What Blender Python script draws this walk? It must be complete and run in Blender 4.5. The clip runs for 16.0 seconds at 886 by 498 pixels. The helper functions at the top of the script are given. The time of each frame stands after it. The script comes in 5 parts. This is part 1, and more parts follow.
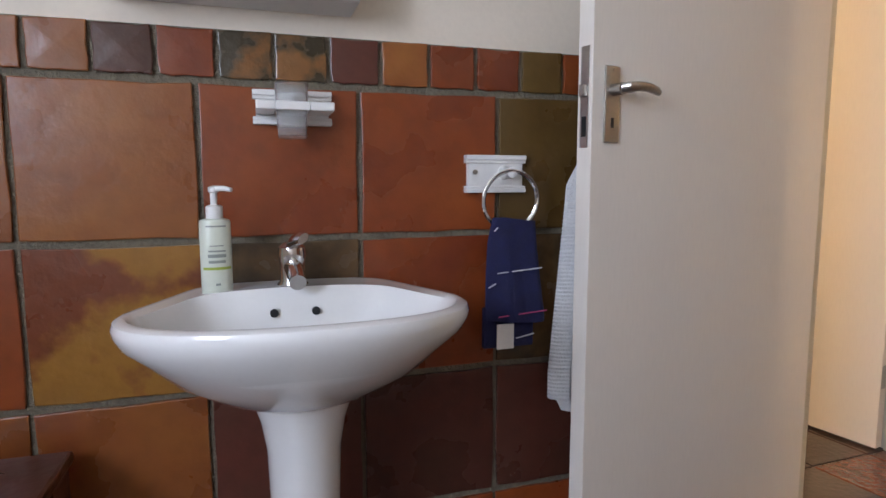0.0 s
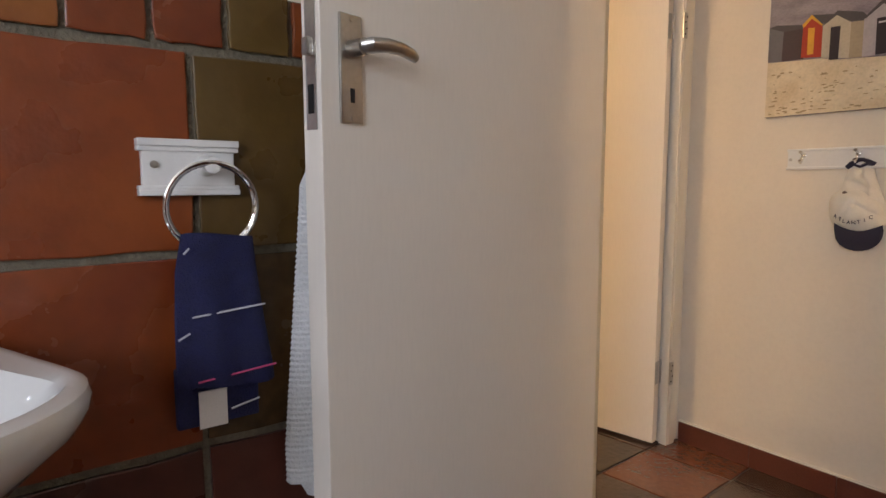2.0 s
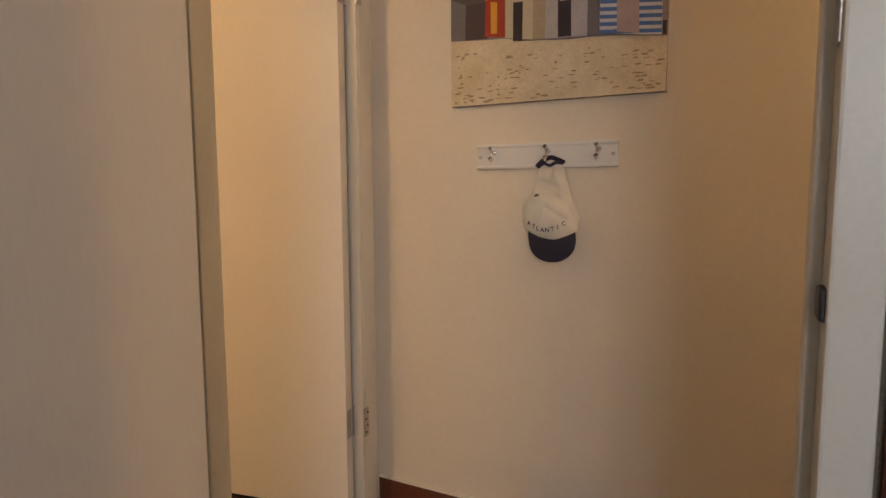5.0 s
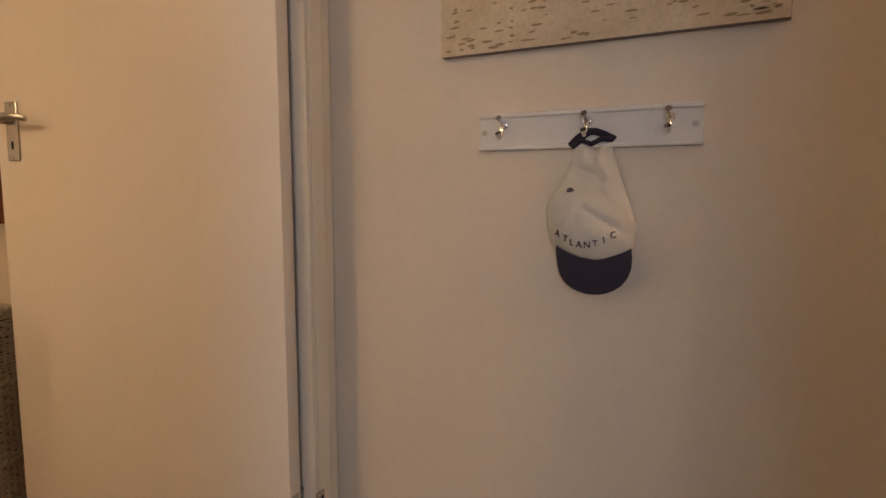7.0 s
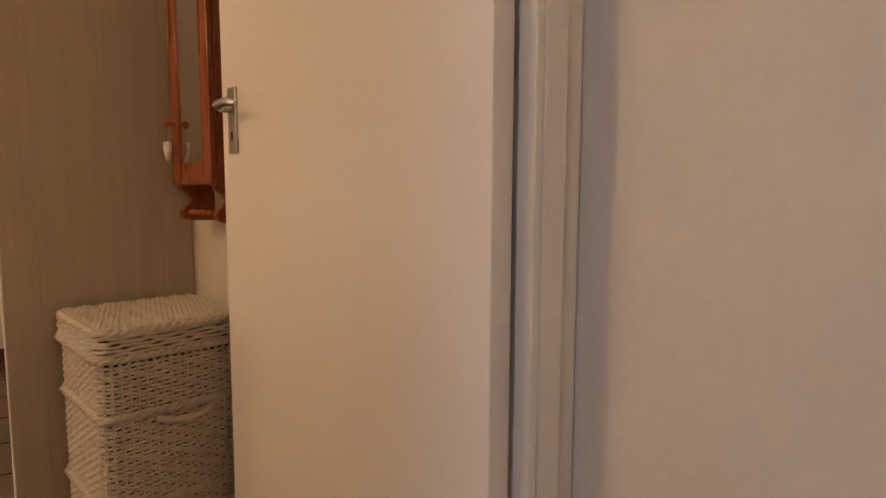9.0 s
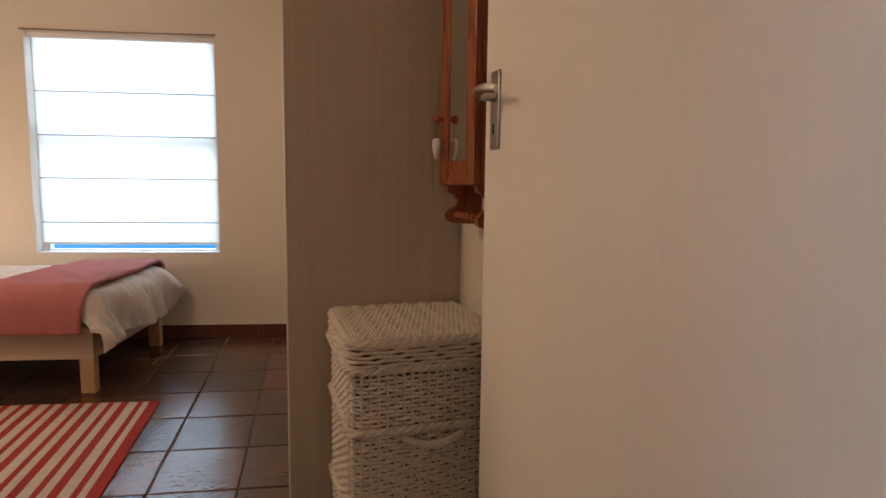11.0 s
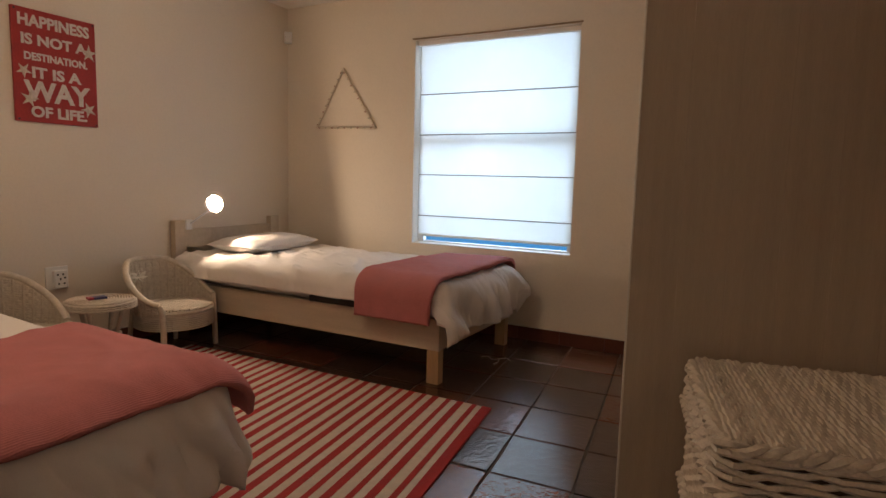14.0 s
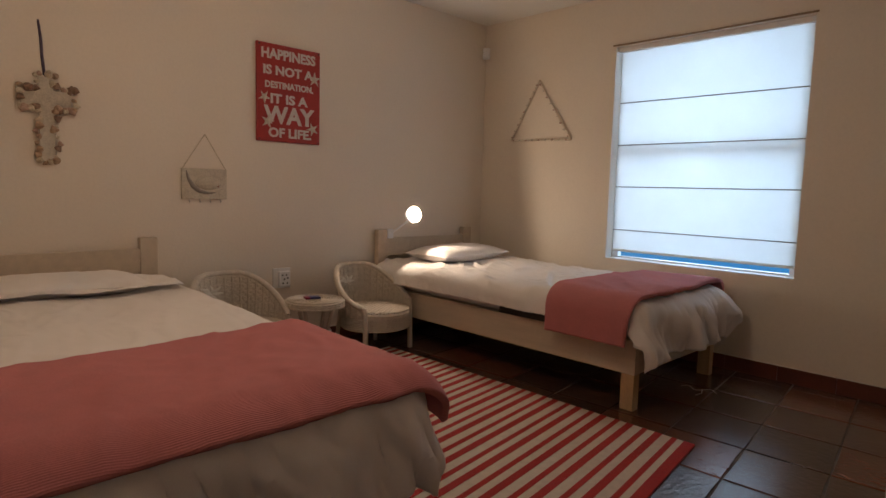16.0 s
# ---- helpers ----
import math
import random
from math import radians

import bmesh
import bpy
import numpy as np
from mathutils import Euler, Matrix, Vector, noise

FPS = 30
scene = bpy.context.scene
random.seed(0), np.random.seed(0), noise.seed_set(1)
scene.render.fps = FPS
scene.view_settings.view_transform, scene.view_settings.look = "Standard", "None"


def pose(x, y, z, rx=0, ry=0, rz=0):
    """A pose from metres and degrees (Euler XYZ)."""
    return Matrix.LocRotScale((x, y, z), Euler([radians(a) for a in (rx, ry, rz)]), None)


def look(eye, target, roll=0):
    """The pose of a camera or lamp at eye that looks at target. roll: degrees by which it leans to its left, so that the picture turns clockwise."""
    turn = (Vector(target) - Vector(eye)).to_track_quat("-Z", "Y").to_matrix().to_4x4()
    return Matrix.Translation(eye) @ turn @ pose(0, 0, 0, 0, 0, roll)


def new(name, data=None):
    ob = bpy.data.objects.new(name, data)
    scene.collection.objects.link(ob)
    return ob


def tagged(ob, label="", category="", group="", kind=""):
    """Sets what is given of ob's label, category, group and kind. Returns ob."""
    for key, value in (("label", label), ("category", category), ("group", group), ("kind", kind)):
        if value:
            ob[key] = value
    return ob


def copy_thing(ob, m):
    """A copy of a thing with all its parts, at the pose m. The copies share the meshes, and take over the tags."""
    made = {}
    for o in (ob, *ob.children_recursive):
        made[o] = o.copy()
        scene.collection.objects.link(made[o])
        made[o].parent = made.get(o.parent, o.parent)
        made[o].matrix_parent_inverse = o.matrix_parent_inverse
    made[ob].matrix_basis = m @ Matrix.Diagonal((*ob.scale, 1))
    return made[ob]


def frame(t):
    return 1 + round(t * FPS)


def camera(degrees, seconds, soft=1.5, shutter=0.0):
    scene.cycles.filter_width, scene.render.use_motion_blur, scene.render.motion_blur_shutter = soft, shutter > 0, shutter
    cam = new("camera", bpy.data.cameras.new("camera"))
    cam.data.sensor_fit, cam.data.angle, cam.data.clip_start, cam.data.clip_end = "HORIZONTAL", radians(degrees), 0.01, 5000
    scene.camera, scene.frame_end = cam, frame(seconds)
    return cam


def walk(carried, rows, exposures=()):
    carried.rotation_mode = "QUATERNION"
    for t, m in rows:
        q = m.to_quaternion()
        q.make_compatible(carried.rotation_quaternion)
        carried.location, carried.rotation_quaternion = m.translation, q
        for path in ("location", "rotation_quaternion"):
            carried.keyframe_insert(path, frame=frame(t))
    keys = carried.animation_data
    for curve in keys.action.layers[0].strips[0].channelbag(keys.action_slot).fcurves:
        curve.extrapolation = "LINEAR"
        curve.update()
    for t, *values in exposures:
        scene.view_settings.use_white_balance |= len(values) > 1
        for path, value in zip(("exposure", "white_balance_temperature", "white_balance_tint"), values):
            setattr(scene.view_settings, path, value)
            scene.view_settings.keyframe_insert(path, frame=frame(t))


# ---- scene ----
cam = camera(73.6, 16.0)
PATH = [
    (0, (0.637, -0.39, 1.131), (1.245, 1.502, 0.907), -0.1),
    (0.5, (0.71, -0.359, 1.134), (1.453, 1.484, 0.906), 0.1),
    (1, (0.788, -0.267, 1.123), (1.671, 1.514, 0.901), -0.1),
    (1.5, (0.861, -0.197, 1.131), (1.843, 1.53, 0.9), 0.1),
    (2, (0.926, -0.106, 1.125), (2.108, 1.493, 0.905), -0.1),
    (2.5, (0.978, -0.075, 1.114), (2.355, 1.359, 0.901), -0.3),
    (3, (1.067, -0.037, 1.116), (2.6, 1.23, 0.904), -0.6),
    (3.5, (1.177, -0.012, 1.115), (2.777, 1.17, 0.902), -0.7),
    (4, (1.297, 0.043, 1.115), (2.946, 1.153, 0.904), -0.6),
    (4.5, (1.414, 0.11, 1.123), (3.121, 1.132, 0.917), -0.5),
    (5, (1.546, 0.142, 1.111), (3.309, 1.063, 0.911), -0.3),
    (7.5, (2.269, 0.413, 1.103), (3.989, 1.406, 0.872), 0.2),
    (8, (2.422, 0.451, 1.096), (3.904, 1.776, 0.879), 0.1),
    (8.5, (2.538, 0.564, 1.070), (3.822, 2.089, 0.905), 0.6),
    (9, (2.585, 0.67, 1.082), (3.684, 2.33, 0.885), 0.2),
    (9.5, (2.636, 0.747, 1.095), (3.505, 2.536, 0.884), 0.4),
    (10, (2.709, 0.809, 1.102), (3.287, 2.711, 0.882), 0.4),
    (12.5, (2.733, 1.231, 1.078), (2.549, 3.211, 0.86), 1.4),
    (13, (2.708, 1.341, 1.074), (2.28, 3.281, 0.847), 1.3),
    (13.5, (2.696, 1.4, 1.069), (1.982, 3.254, 0.839), 1.4),
    (14, (2.683, 1.437, 1.062), (1.745, 3.189, 0.836), 1.5),
    (14.5, (2.661, 1.44, 1.063), (1.558, 3.094, 0.84), 1.6),
    (15, (2.641, 1.445, 1.054), (1.397, 2.996, 0.841), 1.5),
    (15.5, (2.634, 1.451, 1.064), (1.279, 2.906, 0.851), 1.6),
    (16, (2.617, 1.453, 1.057), (1.186, 2.835, 0.857), 1.6),
]
EXPOSURES = [(t, stops, kelvin, 21 if t < 4 else 23 if t < 6 else 26) for t, stops, kelvin in ((0, 1.32, 6400), (1.5, 1.18, 6650), (3, 0.96, 7450), (5, 0.72, 7600), (7.5, 0.45, 6750), (9, 0.60, 6500), (9.5, 0.72, 6100), (10, 0.70, 5500), (12.5, -0.28, 5950), (13.5, -0.28, 5850), (14.5, -0.42, 5650), (16, -0.60, 5500))]
walk(cam, [(t, look(eye, target, roll)) for t, eye, target, roll in PATH], EXPOSURES)

# ---- world and light ----
world = bpy.data.worlds.new("world")
scene.world = world
world.use_nodes = True
sky = world.node_tree.nodes.new("ShaderNodeTexSky")
sky.sky_type, sky.sun_disc, sky.sun_elevation, sky.sun_rotation = "NISHITA", False, radians(48), radians(100)
world.node_tree.links.new(sky.outputs[0], world.node_tree.nodes["Background"].inputs[0])
world.node_tree.nodes["Background"].inputs[1].default_value = 0.12


def lamp(name, kind, m, energy, color, **more):
    data = bpy.data.lights.new(name, kind)
    data.energy, data.color = energy, color
    for key, value in more.items():
        if key == "size":
            data.size = value
        elif key == "size_y":
            data.shape, data.size_y = "RECTANGLE", value
        elif key == "radius":
            data.shadow_soft_size = value
        elif key == "angle":
            data.angle = value
        elif key == "spot":
            data.spot_size, data.spot_blend = value
    ob = new(name, data)
    ob.matrix_world = m
    return ob


lamp("sun", "SUN", look((20, -4, 25), (0, 0, 0)), 3.0, (1, 0.95, 0.88), angle=radians(0.5))
# sky light in the bathroom window's opening
lamp("window_sky_bathroom", "AREA", look((-0.84, -0.92, 1.67), (1, -0.92, 1.45)), 23, (0.70, 0.85, 1.0), size=1.0, size_y=0.9)
# sky light behind the bedroom blind
lamp("window_sky_bedroom", "AREA", look((1.0, 5.75, 1.35), (1.0, 4, 1.3)), 28, (0.67, 0.92, 0.98), size=1.15, size_y=1.4)
# warm ceiling lamp in the passage
lamp("passage_bulb", "POINT", pose(2.78, -1.2, 2.30), 7.0, (1.0, 0.73, 0.38), radius=0.06)
# warm bedroom lamp, unseen; assumed from warm light reaching the door from the west
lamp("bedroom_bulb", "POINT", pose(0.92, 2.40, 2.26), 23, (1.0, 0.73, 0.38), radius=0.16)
# the reading lamp's bulb
lamp("reading_bulb", "POINT", pose(-0.523, 4.1935, 0.877), 23, (1.0, 0.76, 0.42), radius=0.008)


# ---- materials ----
def mat(name, color, rough=0.5, metal=0.0, vary=0.12, scale=9.0, bump=0.15, fine=120.0, second=None, random_tint=0.0, coat=0.0, spread=0.5, trans=0.0, deep=0.01, stretch=(1, 1, 1)):
    """Base colour with broad stains and fine grain, roughness varied, fine relief."""
    m = bpy.data.materials.new(name)
    m.use_nodes = True
    nt = m.node_tree
    n, l = nt.nodes, nt.links
    b = n["Principled BSDF"]
    co = n.new("ShaderNodeTexCoord")
    mp = n.new("ShaderNodeMapping")
    mp.inputs["Scale"].default_value = stretch
    l.new(co.outputs["Object"], mp.inputs["Vector"])
    broad, grain = n.new("ShaderNodeTexNoise"), n.new("ShaderNodeTexNoise")
    broad.inputs["Scale"].default_value, broad.inputs["Detail"].default_value = scale, 5
    grain.inputs["Scale"].default_value, grain.inputs["Detail"].default_value = fine, 3
    for t in (broad, grain):
        l.new(mp.outputs[0], t.inputs["Vector"])
    if random_tint:
        info = n.new("ShaderNodeObjectInfo")
        off = n.new("ShaderNodeVectorMath")
        off.operation = "SCALE"
        off.inputs[0].default_value = (37, 53, 71)
        l.new(info.outputs["Random"], off.inputs["Scale"])
        add = n.new("ShaderNodeVectorMath")
        l.new(mp.outputs[0], add.inputs[0])
        l.new(off.outputs[0], add.inputs[1])
        for t in (broad, grain):
            l.new(add.outputs[0], t.inputs["Vector"])
    ramp = n.new("ShaderNodeValToRGB")
    ramp.color_ramp.elements[0].position, ramp.color_ramp.elements[1].position = 0.5 - spread / 2, 0.5 + spread / 2
    other = second or tuple(c * (1 - vary) for c in color)
    ramp.color_ramp.elements[0].color, ramp.color_ramp.elements[1].color = (*other, 1), (*color, 1)
    l.new(broad.outputs["Fac"], ramp.inputs[0])
    mix = n.new("ShaderNodeMix")
    mix.data_type, mix.blend_type = "RGBA", "MULTIPLY"
    mix.inputs[0].default_value = min(1.0, vary * 1.5)
    l.new(ramp.outputs[0], mix.inputs[6])
    l.new(grain.outputs["Color"], mix.inputs[7])
    gr = n.new("ShaderNodeValToRGB")
    gr.color_ramp.elements[0].position, gr.color_ramp.elements[1].position = 0.3, 0.6
    gr.color_ramp.elements[0].color, gr.color_ramp.elements[1].color = (0.55, 0.55, 0.55, 1), (1, 1, 1, 1)
    l.new(grain.outputs["Fac"], gr.inputs[0])
    l.new(gr.outputs[0], mix.inputs[7])
    out = mix.outputs[2]
    if random_tint:
        hsv = n.new("ShaderNodeHueSaturation")
        mr = n.new("ShaderNodeMapRange")
        mr.inputs[3].default_value, mr.inputs[4].default_value = 1 - random_tint, 1 + random_tint
        l.new(info.outputs["Random"], mr.inputs[0])
        l.new(mr.outputs[0], hsv.inputs["Value"])
        l.new(out, hsv.inputs["Color"])
        out = hsv.outputs[0]
    l.new(out, b.inputs["Base Color"])
    rr = n.new("ShaderNodeMapRange")
    rr.inputs[3].default_value, rr.inputs[4].default_value = max(0.03, rough * 0.8), min(1, rough * 1.2)
    l.new(broad.outputs["Fac"], rr.inputs[0])
    l.new(rr.outputs[0], b.inputs["Roughness"])
    b.inputs["Metallic"].default_value = metal
    b.inputs["Coat Weight"].default_value = coat
    if bump:
        bp = n.new("ShaderNodeBump")
        bp.inputs["Strength"].default_value, bp.inputs["Distance"].default_value = bump, deep
        sm = n.new("ShaderNodeMath")
        l.new(grain.outputs["Fac"], sm.inputs[0])
        l.new(broad.outputs["Fac"], sm.inputs[1])
        l.new(sm.outputs[0], bp.inputs["Height"])
        l.new(bp.outputs[0], b.inputs["Normal"])
    if trans:
        tr, ms = n.new("ShaderNodeBsdfTranslucent"), n.new("ShaderNodeMixShader")
        l.new(out, tr.inputs[0])
        ms.inputs[0].default_value = trans
        l.new(b.outputs[0], ms.inputs[1])
        l.new(tr.outputs[0], ms.inputs[2])
        l.new(ms.outputs[0], n["Material Output"].inputs[0])
    return m


def glass_mat(name, color=(1, 1, 1), rough=0.0, ior=1.45):
    m = bpy.data.materials.new(name)
    m.use_nodes = True
    b = m.node_tree.nodes["Principled BSDF"]
    b.inputs["Base Color"].default_value, b.inputs["Roughness"].default_value = (*color, 1), rough
    b.inputs["Transmission Weight"].default_value, b.inputs["IOR"].default_value = 1.0, ior
    return m


WALL = mat("wall_paint", (0.76, 0.675, 0.565), 0.6, vary=0.05, scale=1.4, bump=0.06, fine=70)
CEIL = mat("ceiling_paint", (0.78, 0.74, 0.67), 0.7, vary=0.04, scale=2, bump=0.05)
DOOR = mat("door_enamel", (0.82, 0.76, 0.685), 0.45, vary=0.04, scale=2.5, bump=0.03, fine=160, stretch=(1, 1, 0.15))
FRAME = mat("frame_enamel", (0.72, 0.68, 0.60), 0.35, vary=0.06, scale=6, bump=0.04)
GROUT = mat("grout", (0.20, 0.17, 0.12), 0.9, vary=0.35, scale=25, bump=0.5)
FGROUT = mat("floor_grout", (0.20, 0.17, 0.14), 0.9, vary=0.3, scale=25, bump=0.5)
T_PATTERN = mat("tile_patterned", (0.244, 0.104, 0.030), 0.28, vary=0.2, scale=16, second=(0.052, 0.037, 0.018), spread=0.12, bump=0.2, fine=40, random_tint=0.12)
T_RUST = mat("tile_rust", (0.270, 0.062, 0.013), 0.28, vary=0.22, scale=5, second=(0.165, 0.030, 0.011), random_tint=0.14, bump=0.16, fine=28)
T_ORANGE = mat("tile_orange", (0.300, 0.108, 0.022), 0.28, vary=0.2, scale=5, second=(0.185, 0.044, 0.015), random_tint=0.15, bump=0.16, fine=28)
T_MUSTARD = mat("tile_mustard", (0.290, 0.130, 0.022), 0.28, vary=0.2, scale=4, second=(0.163, 0.041, 0.015), random_tint=0.1, spread=0.05, bump=0.2, fine=30)
T_OLIVE = mat("tile_olive", (0.140, 0.082, 0.020), 0.28, vary=0.2, scale=5, second=(0.095, 0.046, 0.014), random_tint=0.15, bump=0.16, fine=28)
T_MOSS = mat("tile_moss", (0.150, 0.085, 0.036), 0.26, vary=0.25, scale=9, second=(0.060, 0.038, 0.020), spread=0.22, bump=0.2, fine=34, random_tint=0.1)
T_UMBER = mat("tile_umber", (0.118, 0.033, 0.022), 0.28, vary=0.25, scale=6, second=(0.067, 0.026, 0.016), random_tint=0.2, bump=0.16, fine=28)
F_TILE = mat("floor_tile", (0.098, 0.048, 0.033), 0.2, vary=0.3, scale=6, second=(0.056, 0.032, 0.025), random_tint=0.35, bump=0.35, fine=40, deep=0.006)
F_ORANGE = mat("floor_tile_orange", (0.155, 0.05, 0.023), 0.2, vary=0.25, scale=6, second=(0.11, 0.04, 0.024), random_tint=0.25, bump=0.3, fine=40, deep=0.006)
for _m in (F_TILE, F_ORANGE):
    _m.node_tree.nodes["Principled BSDF"].inputs["IOR"].default_value = 1.85
SKIRT = mat("skirting_tile", (0.15, 0.042, 0.024), 0.3, vary=0.2, scale=8, bump=0.2, random_tint=0.15)
CERAMIC = mat("white_ceramic", (0.80, 0.80, 0.79), 0.06, vary=0.02, scale=3, bump=0.0, coat=0.5)
WHITE = mat("white_paint", (0.78, 0.77, 0.75), 0.3, vary=0.04, scale=14, bump=0.05)
CHROME = mat("chrome", (0.75, 0.75, 0.76), 0.08, 1.0, vary=0.03, bump=0.0)
STEEL = mat("brushed_steel", (0.52, 0.50, 0.47), 0.3, 1.0, vary=0.12, scale=30, bump=0.05)
BLACK = mat("black_plastic", (0.02, 0.02, 0.022), 0.4, vary=0.1, bump=0.05)
DARKHOLE = mat("dark_hole", (0.01, 0.01, 0.01), 0.8, bump=0)
NAVY = mat("navy_terry", (0.016, 0.018, 0.085), 0.95, vary=0.35, scale=30, bump=0.8, fine=420, deep=0.004)
TERRY = mat("white_terry", (0.78, 0.78, 0.78), 0.95, vary=0.12, scale=20, bump=0.8, fine=260, deep=0.006)
PINK = mat("pink_thread", (0.65, 0.08, 0.22), 0.8, bump=0.2)
PALE = mat("pale_thread", (0.6, 0.6, 0.66), 0.8, bump=0.2)
PLASTIC = glass_mat("clear_plastic", (0.93, 0.94, 0.95), 0.18, 1.3)
PLASTIC.node_tree.nodes["Principled BSDF"].inputs["Transmission Weight"].default_value = 0.9
GLASS = glass_mat("window_glass", (1, 1, 1), 0.0, 1.45)
MIRROR = mat("mirror", (0.82, 0.84, 0.82), 0.03, 1.0, vary=0.01, bump=0)
PINE = mat("varnished_pine", (0.34, 0.09, 0.022), 0.28, vary=0.25, scale=6, second=(0.23, 0.052, 0.015), bump=0.12, fine=60, stretch=(6, 6, 0.6))
BEDWOOD = mat("limed_wood", (0.62, 0.51, 0.38), 0.45, vary=0.16, scale=5, bump=0.1, fine=80, stretch=(0.6, 5, 5))
LEGWOOD = mat("raw_pine", (0.58, 0.38, 0.19), 0.5, vary=0.2, scale=6, bump=0.1, fine=80, stretch=(5, 5, 0.6))
LINEN = mat("white_linen", (0.80, 0.755, 0.72), 0.85, vary=0.05, scale=7, bump=0.25, fine=300, deep=0.003)
CORAL = mat("coral_knit", (0.57, 0.195, 0.190), 0.9, vary=0.14, scale=14, bump=0.25, fine=220, deep=0.003)
_n, _l = CORAL.node_tree.nodes, CORAL.node_tree.links
_rib, _bp, _co = _n.new("ShaderNodeTexWave"), _n.new("ShaderNodeBump"), _n.new("ShaderNodeTexCoord")
_rib.inputs["Scale"].default_value, _rib.inputs["Distortion"].default_value = 80, 0.3
_rib.bands_direction = "X"
_bp.inputs["Strength"].default_value, _bp.inputs["Distance"].default_value = 0.5, 0.003
_l.new(_co.outputs["Object"], _rib.inputs["Vector"])
_l.new(_rib.outputs["Fac"], _bp.inputs["Height"])
_l.new(_n["Bump"].outputs[0], _bp.inputs["Normal"])
_l.new(_bp.outputs[0], _n["Principled BSDF"].inputs["Normal"])
_n, _l = LINEN.node_tree.nodes, LINEN.node_tree.links
_rib, _bp, _co, _mp = _n.new("ShaderNodeTexNoise"), _n.new("ShaderNodeBump"), _n.new("ShaderNodeTexCoord"), _n.new("ShaderNodeMapping")
_rib.noise_type = "RIDGED_MULTIFRACTAL"
_rib.inputs["Scale"].default_value, _rib.inputs["Detail"].default_value, _rib.inputs["Distortion"].default_value = 4.2, 2.5, 0.8
_mp.inputs["Rotation"].default_value, _mp.inputs["Scale"].default_value = (0, 0, 0.6), (1, 2.3, 1.3)
_bp.inputs["Strength"].default_value, _bp.inputs["Distance"].default_value = 0.65, 0.016
_l.new(_co.outputs["Object"], _mp.inputs["Vector"])
_l.new(_mp.outputs[0], _rib.inputs["Vector"])
_l.new(_rib.outputs["Fac"], _bp.inputs["Height"])
_l.new(_n["Bump"].outputs[0], _bp.inputs["Normal"])
_l.new(_bp.outputs[0], _n["Principled BSDF"].inputs["Normal"])
RUGRED = mat("rug_red", (0.44, 0.024, 0.022), 0.95, vary=0.25, scale=30, bump=0.8, fine=300, deep=0.004)
RUGWHITE = mat("rug_cream", (0.66, 0.58, 0.47), 0.95, vary=0.15, scale=30, bump=0.8, fine=300, deep=0.004)
WICKER = mat("painted_wicker", (0.64, 0.56, 0.46), 0.5, vary=0.22, scale=40, bump=0.2, fine=200)
PANEL = mat("wardrobe_panel", (0.47, 0.39, 0.30), 0.5, vary=0.12, scale=5, bump=0.1, fine=90, stretch=(10, 10, 0.4))
BLIND = mat("blind_cloth", (0.80, 0.77, 0.70), 0.9, vary=0.05, scale=6, bump=0.2, fine=250, trans=0.5)
SIGNRED = mat("sign_red", (0.36, 0.025, 0.02), 0.5, vary=0.2, scale=12, bump=0.1)
BONE = mat("bone_white", (0.62, 0.55, 0.44), 0.7, vary=0.25, scale=25, bump=0.4)
PINKSHELL = mat("pink_shell", (0.56, 0.38, 0.29), 0.5, vary=0.3, scale=60, bump=0.3, fine=150)
DRIFT = mat("driftwood", (0.70, 0.60, 0.44), 0.8, vary=0.3, scale=30, bump=0.5)
SHELL = mat("shell_brown", (0.30, 0.17, 0.09), 0.45, vary=0.4, scale=60, second=(0.6, 0.45, 0.3), bump=0.4)
STRING = mat("string", (0.32, 0.22, 0.12), 0.9, bump=0.3)
GROUND = mat("ground", (0.16, 0.14, 0.10), 0.95, vary=0.3, scale=0.6, bump=0.4)
LIT = bpy.data.materials.new("lit_bulb")
LIT.use_nodes = True
LIT.node_tree.nodes["Principled BSDF"].inputs["Emission Color"].default_value = (1.0, 0.86, 0.62, 1)
LIT.node_tree.nodes["Principled BSDF"].inputs["Emission Strength"].default_value = 14


# ---- builders ----
def box(bm, x0, x1, y0, y1, z0, z1, bevel=0.0, m=None, seg=2):
    made = bmesh.ops.create_cube(bm, size=1.0)["verts"]
    bmesh.ops.transform(bm, verts=made, matrix=Matrix.Translation(((x0 + x1) / 2, (y0 + y1) / 2, (z0 + z1) / 2)) @ Matrix.Diagonal((x1 - x0, y1 - y0, z1 - z0, 1)))
    if bevel:
        edges = list({e for v in made for e in v.link_edges})
        out = bmesh.ops.bevel(bm, geom=edges, offset=bevel, segments=seg, affect="EDGES", profile=0.5)
        made = list({v for f in out["faces"] for v in f.verts} | {v for v in made if v.is_valid})
    if m:
        bmesh.ops.transform(bm, verts=made, matrix=m)
    return bm


def cyl(bm, r, depth, m, r2=None, seg=24):
    made = bmesh.ops.create_cone(bm, cap_ends=True, segments=seg, radius1=r, radius2=r if r2 is None else r2, depth=depth)["verts"]
    bmesh.ops.transform(bm, verts=made, matrix=m)
    return bm


def ball(bm, r, m, seg=16):
    made = bmesh.ops.create_uvsphere(bm, u_segments=seg, v_segments=seg // 2 + 2, radius=r)["verts"]
    bmesh.ops.transform(bm, verts=made, matrix=m)
    return bm


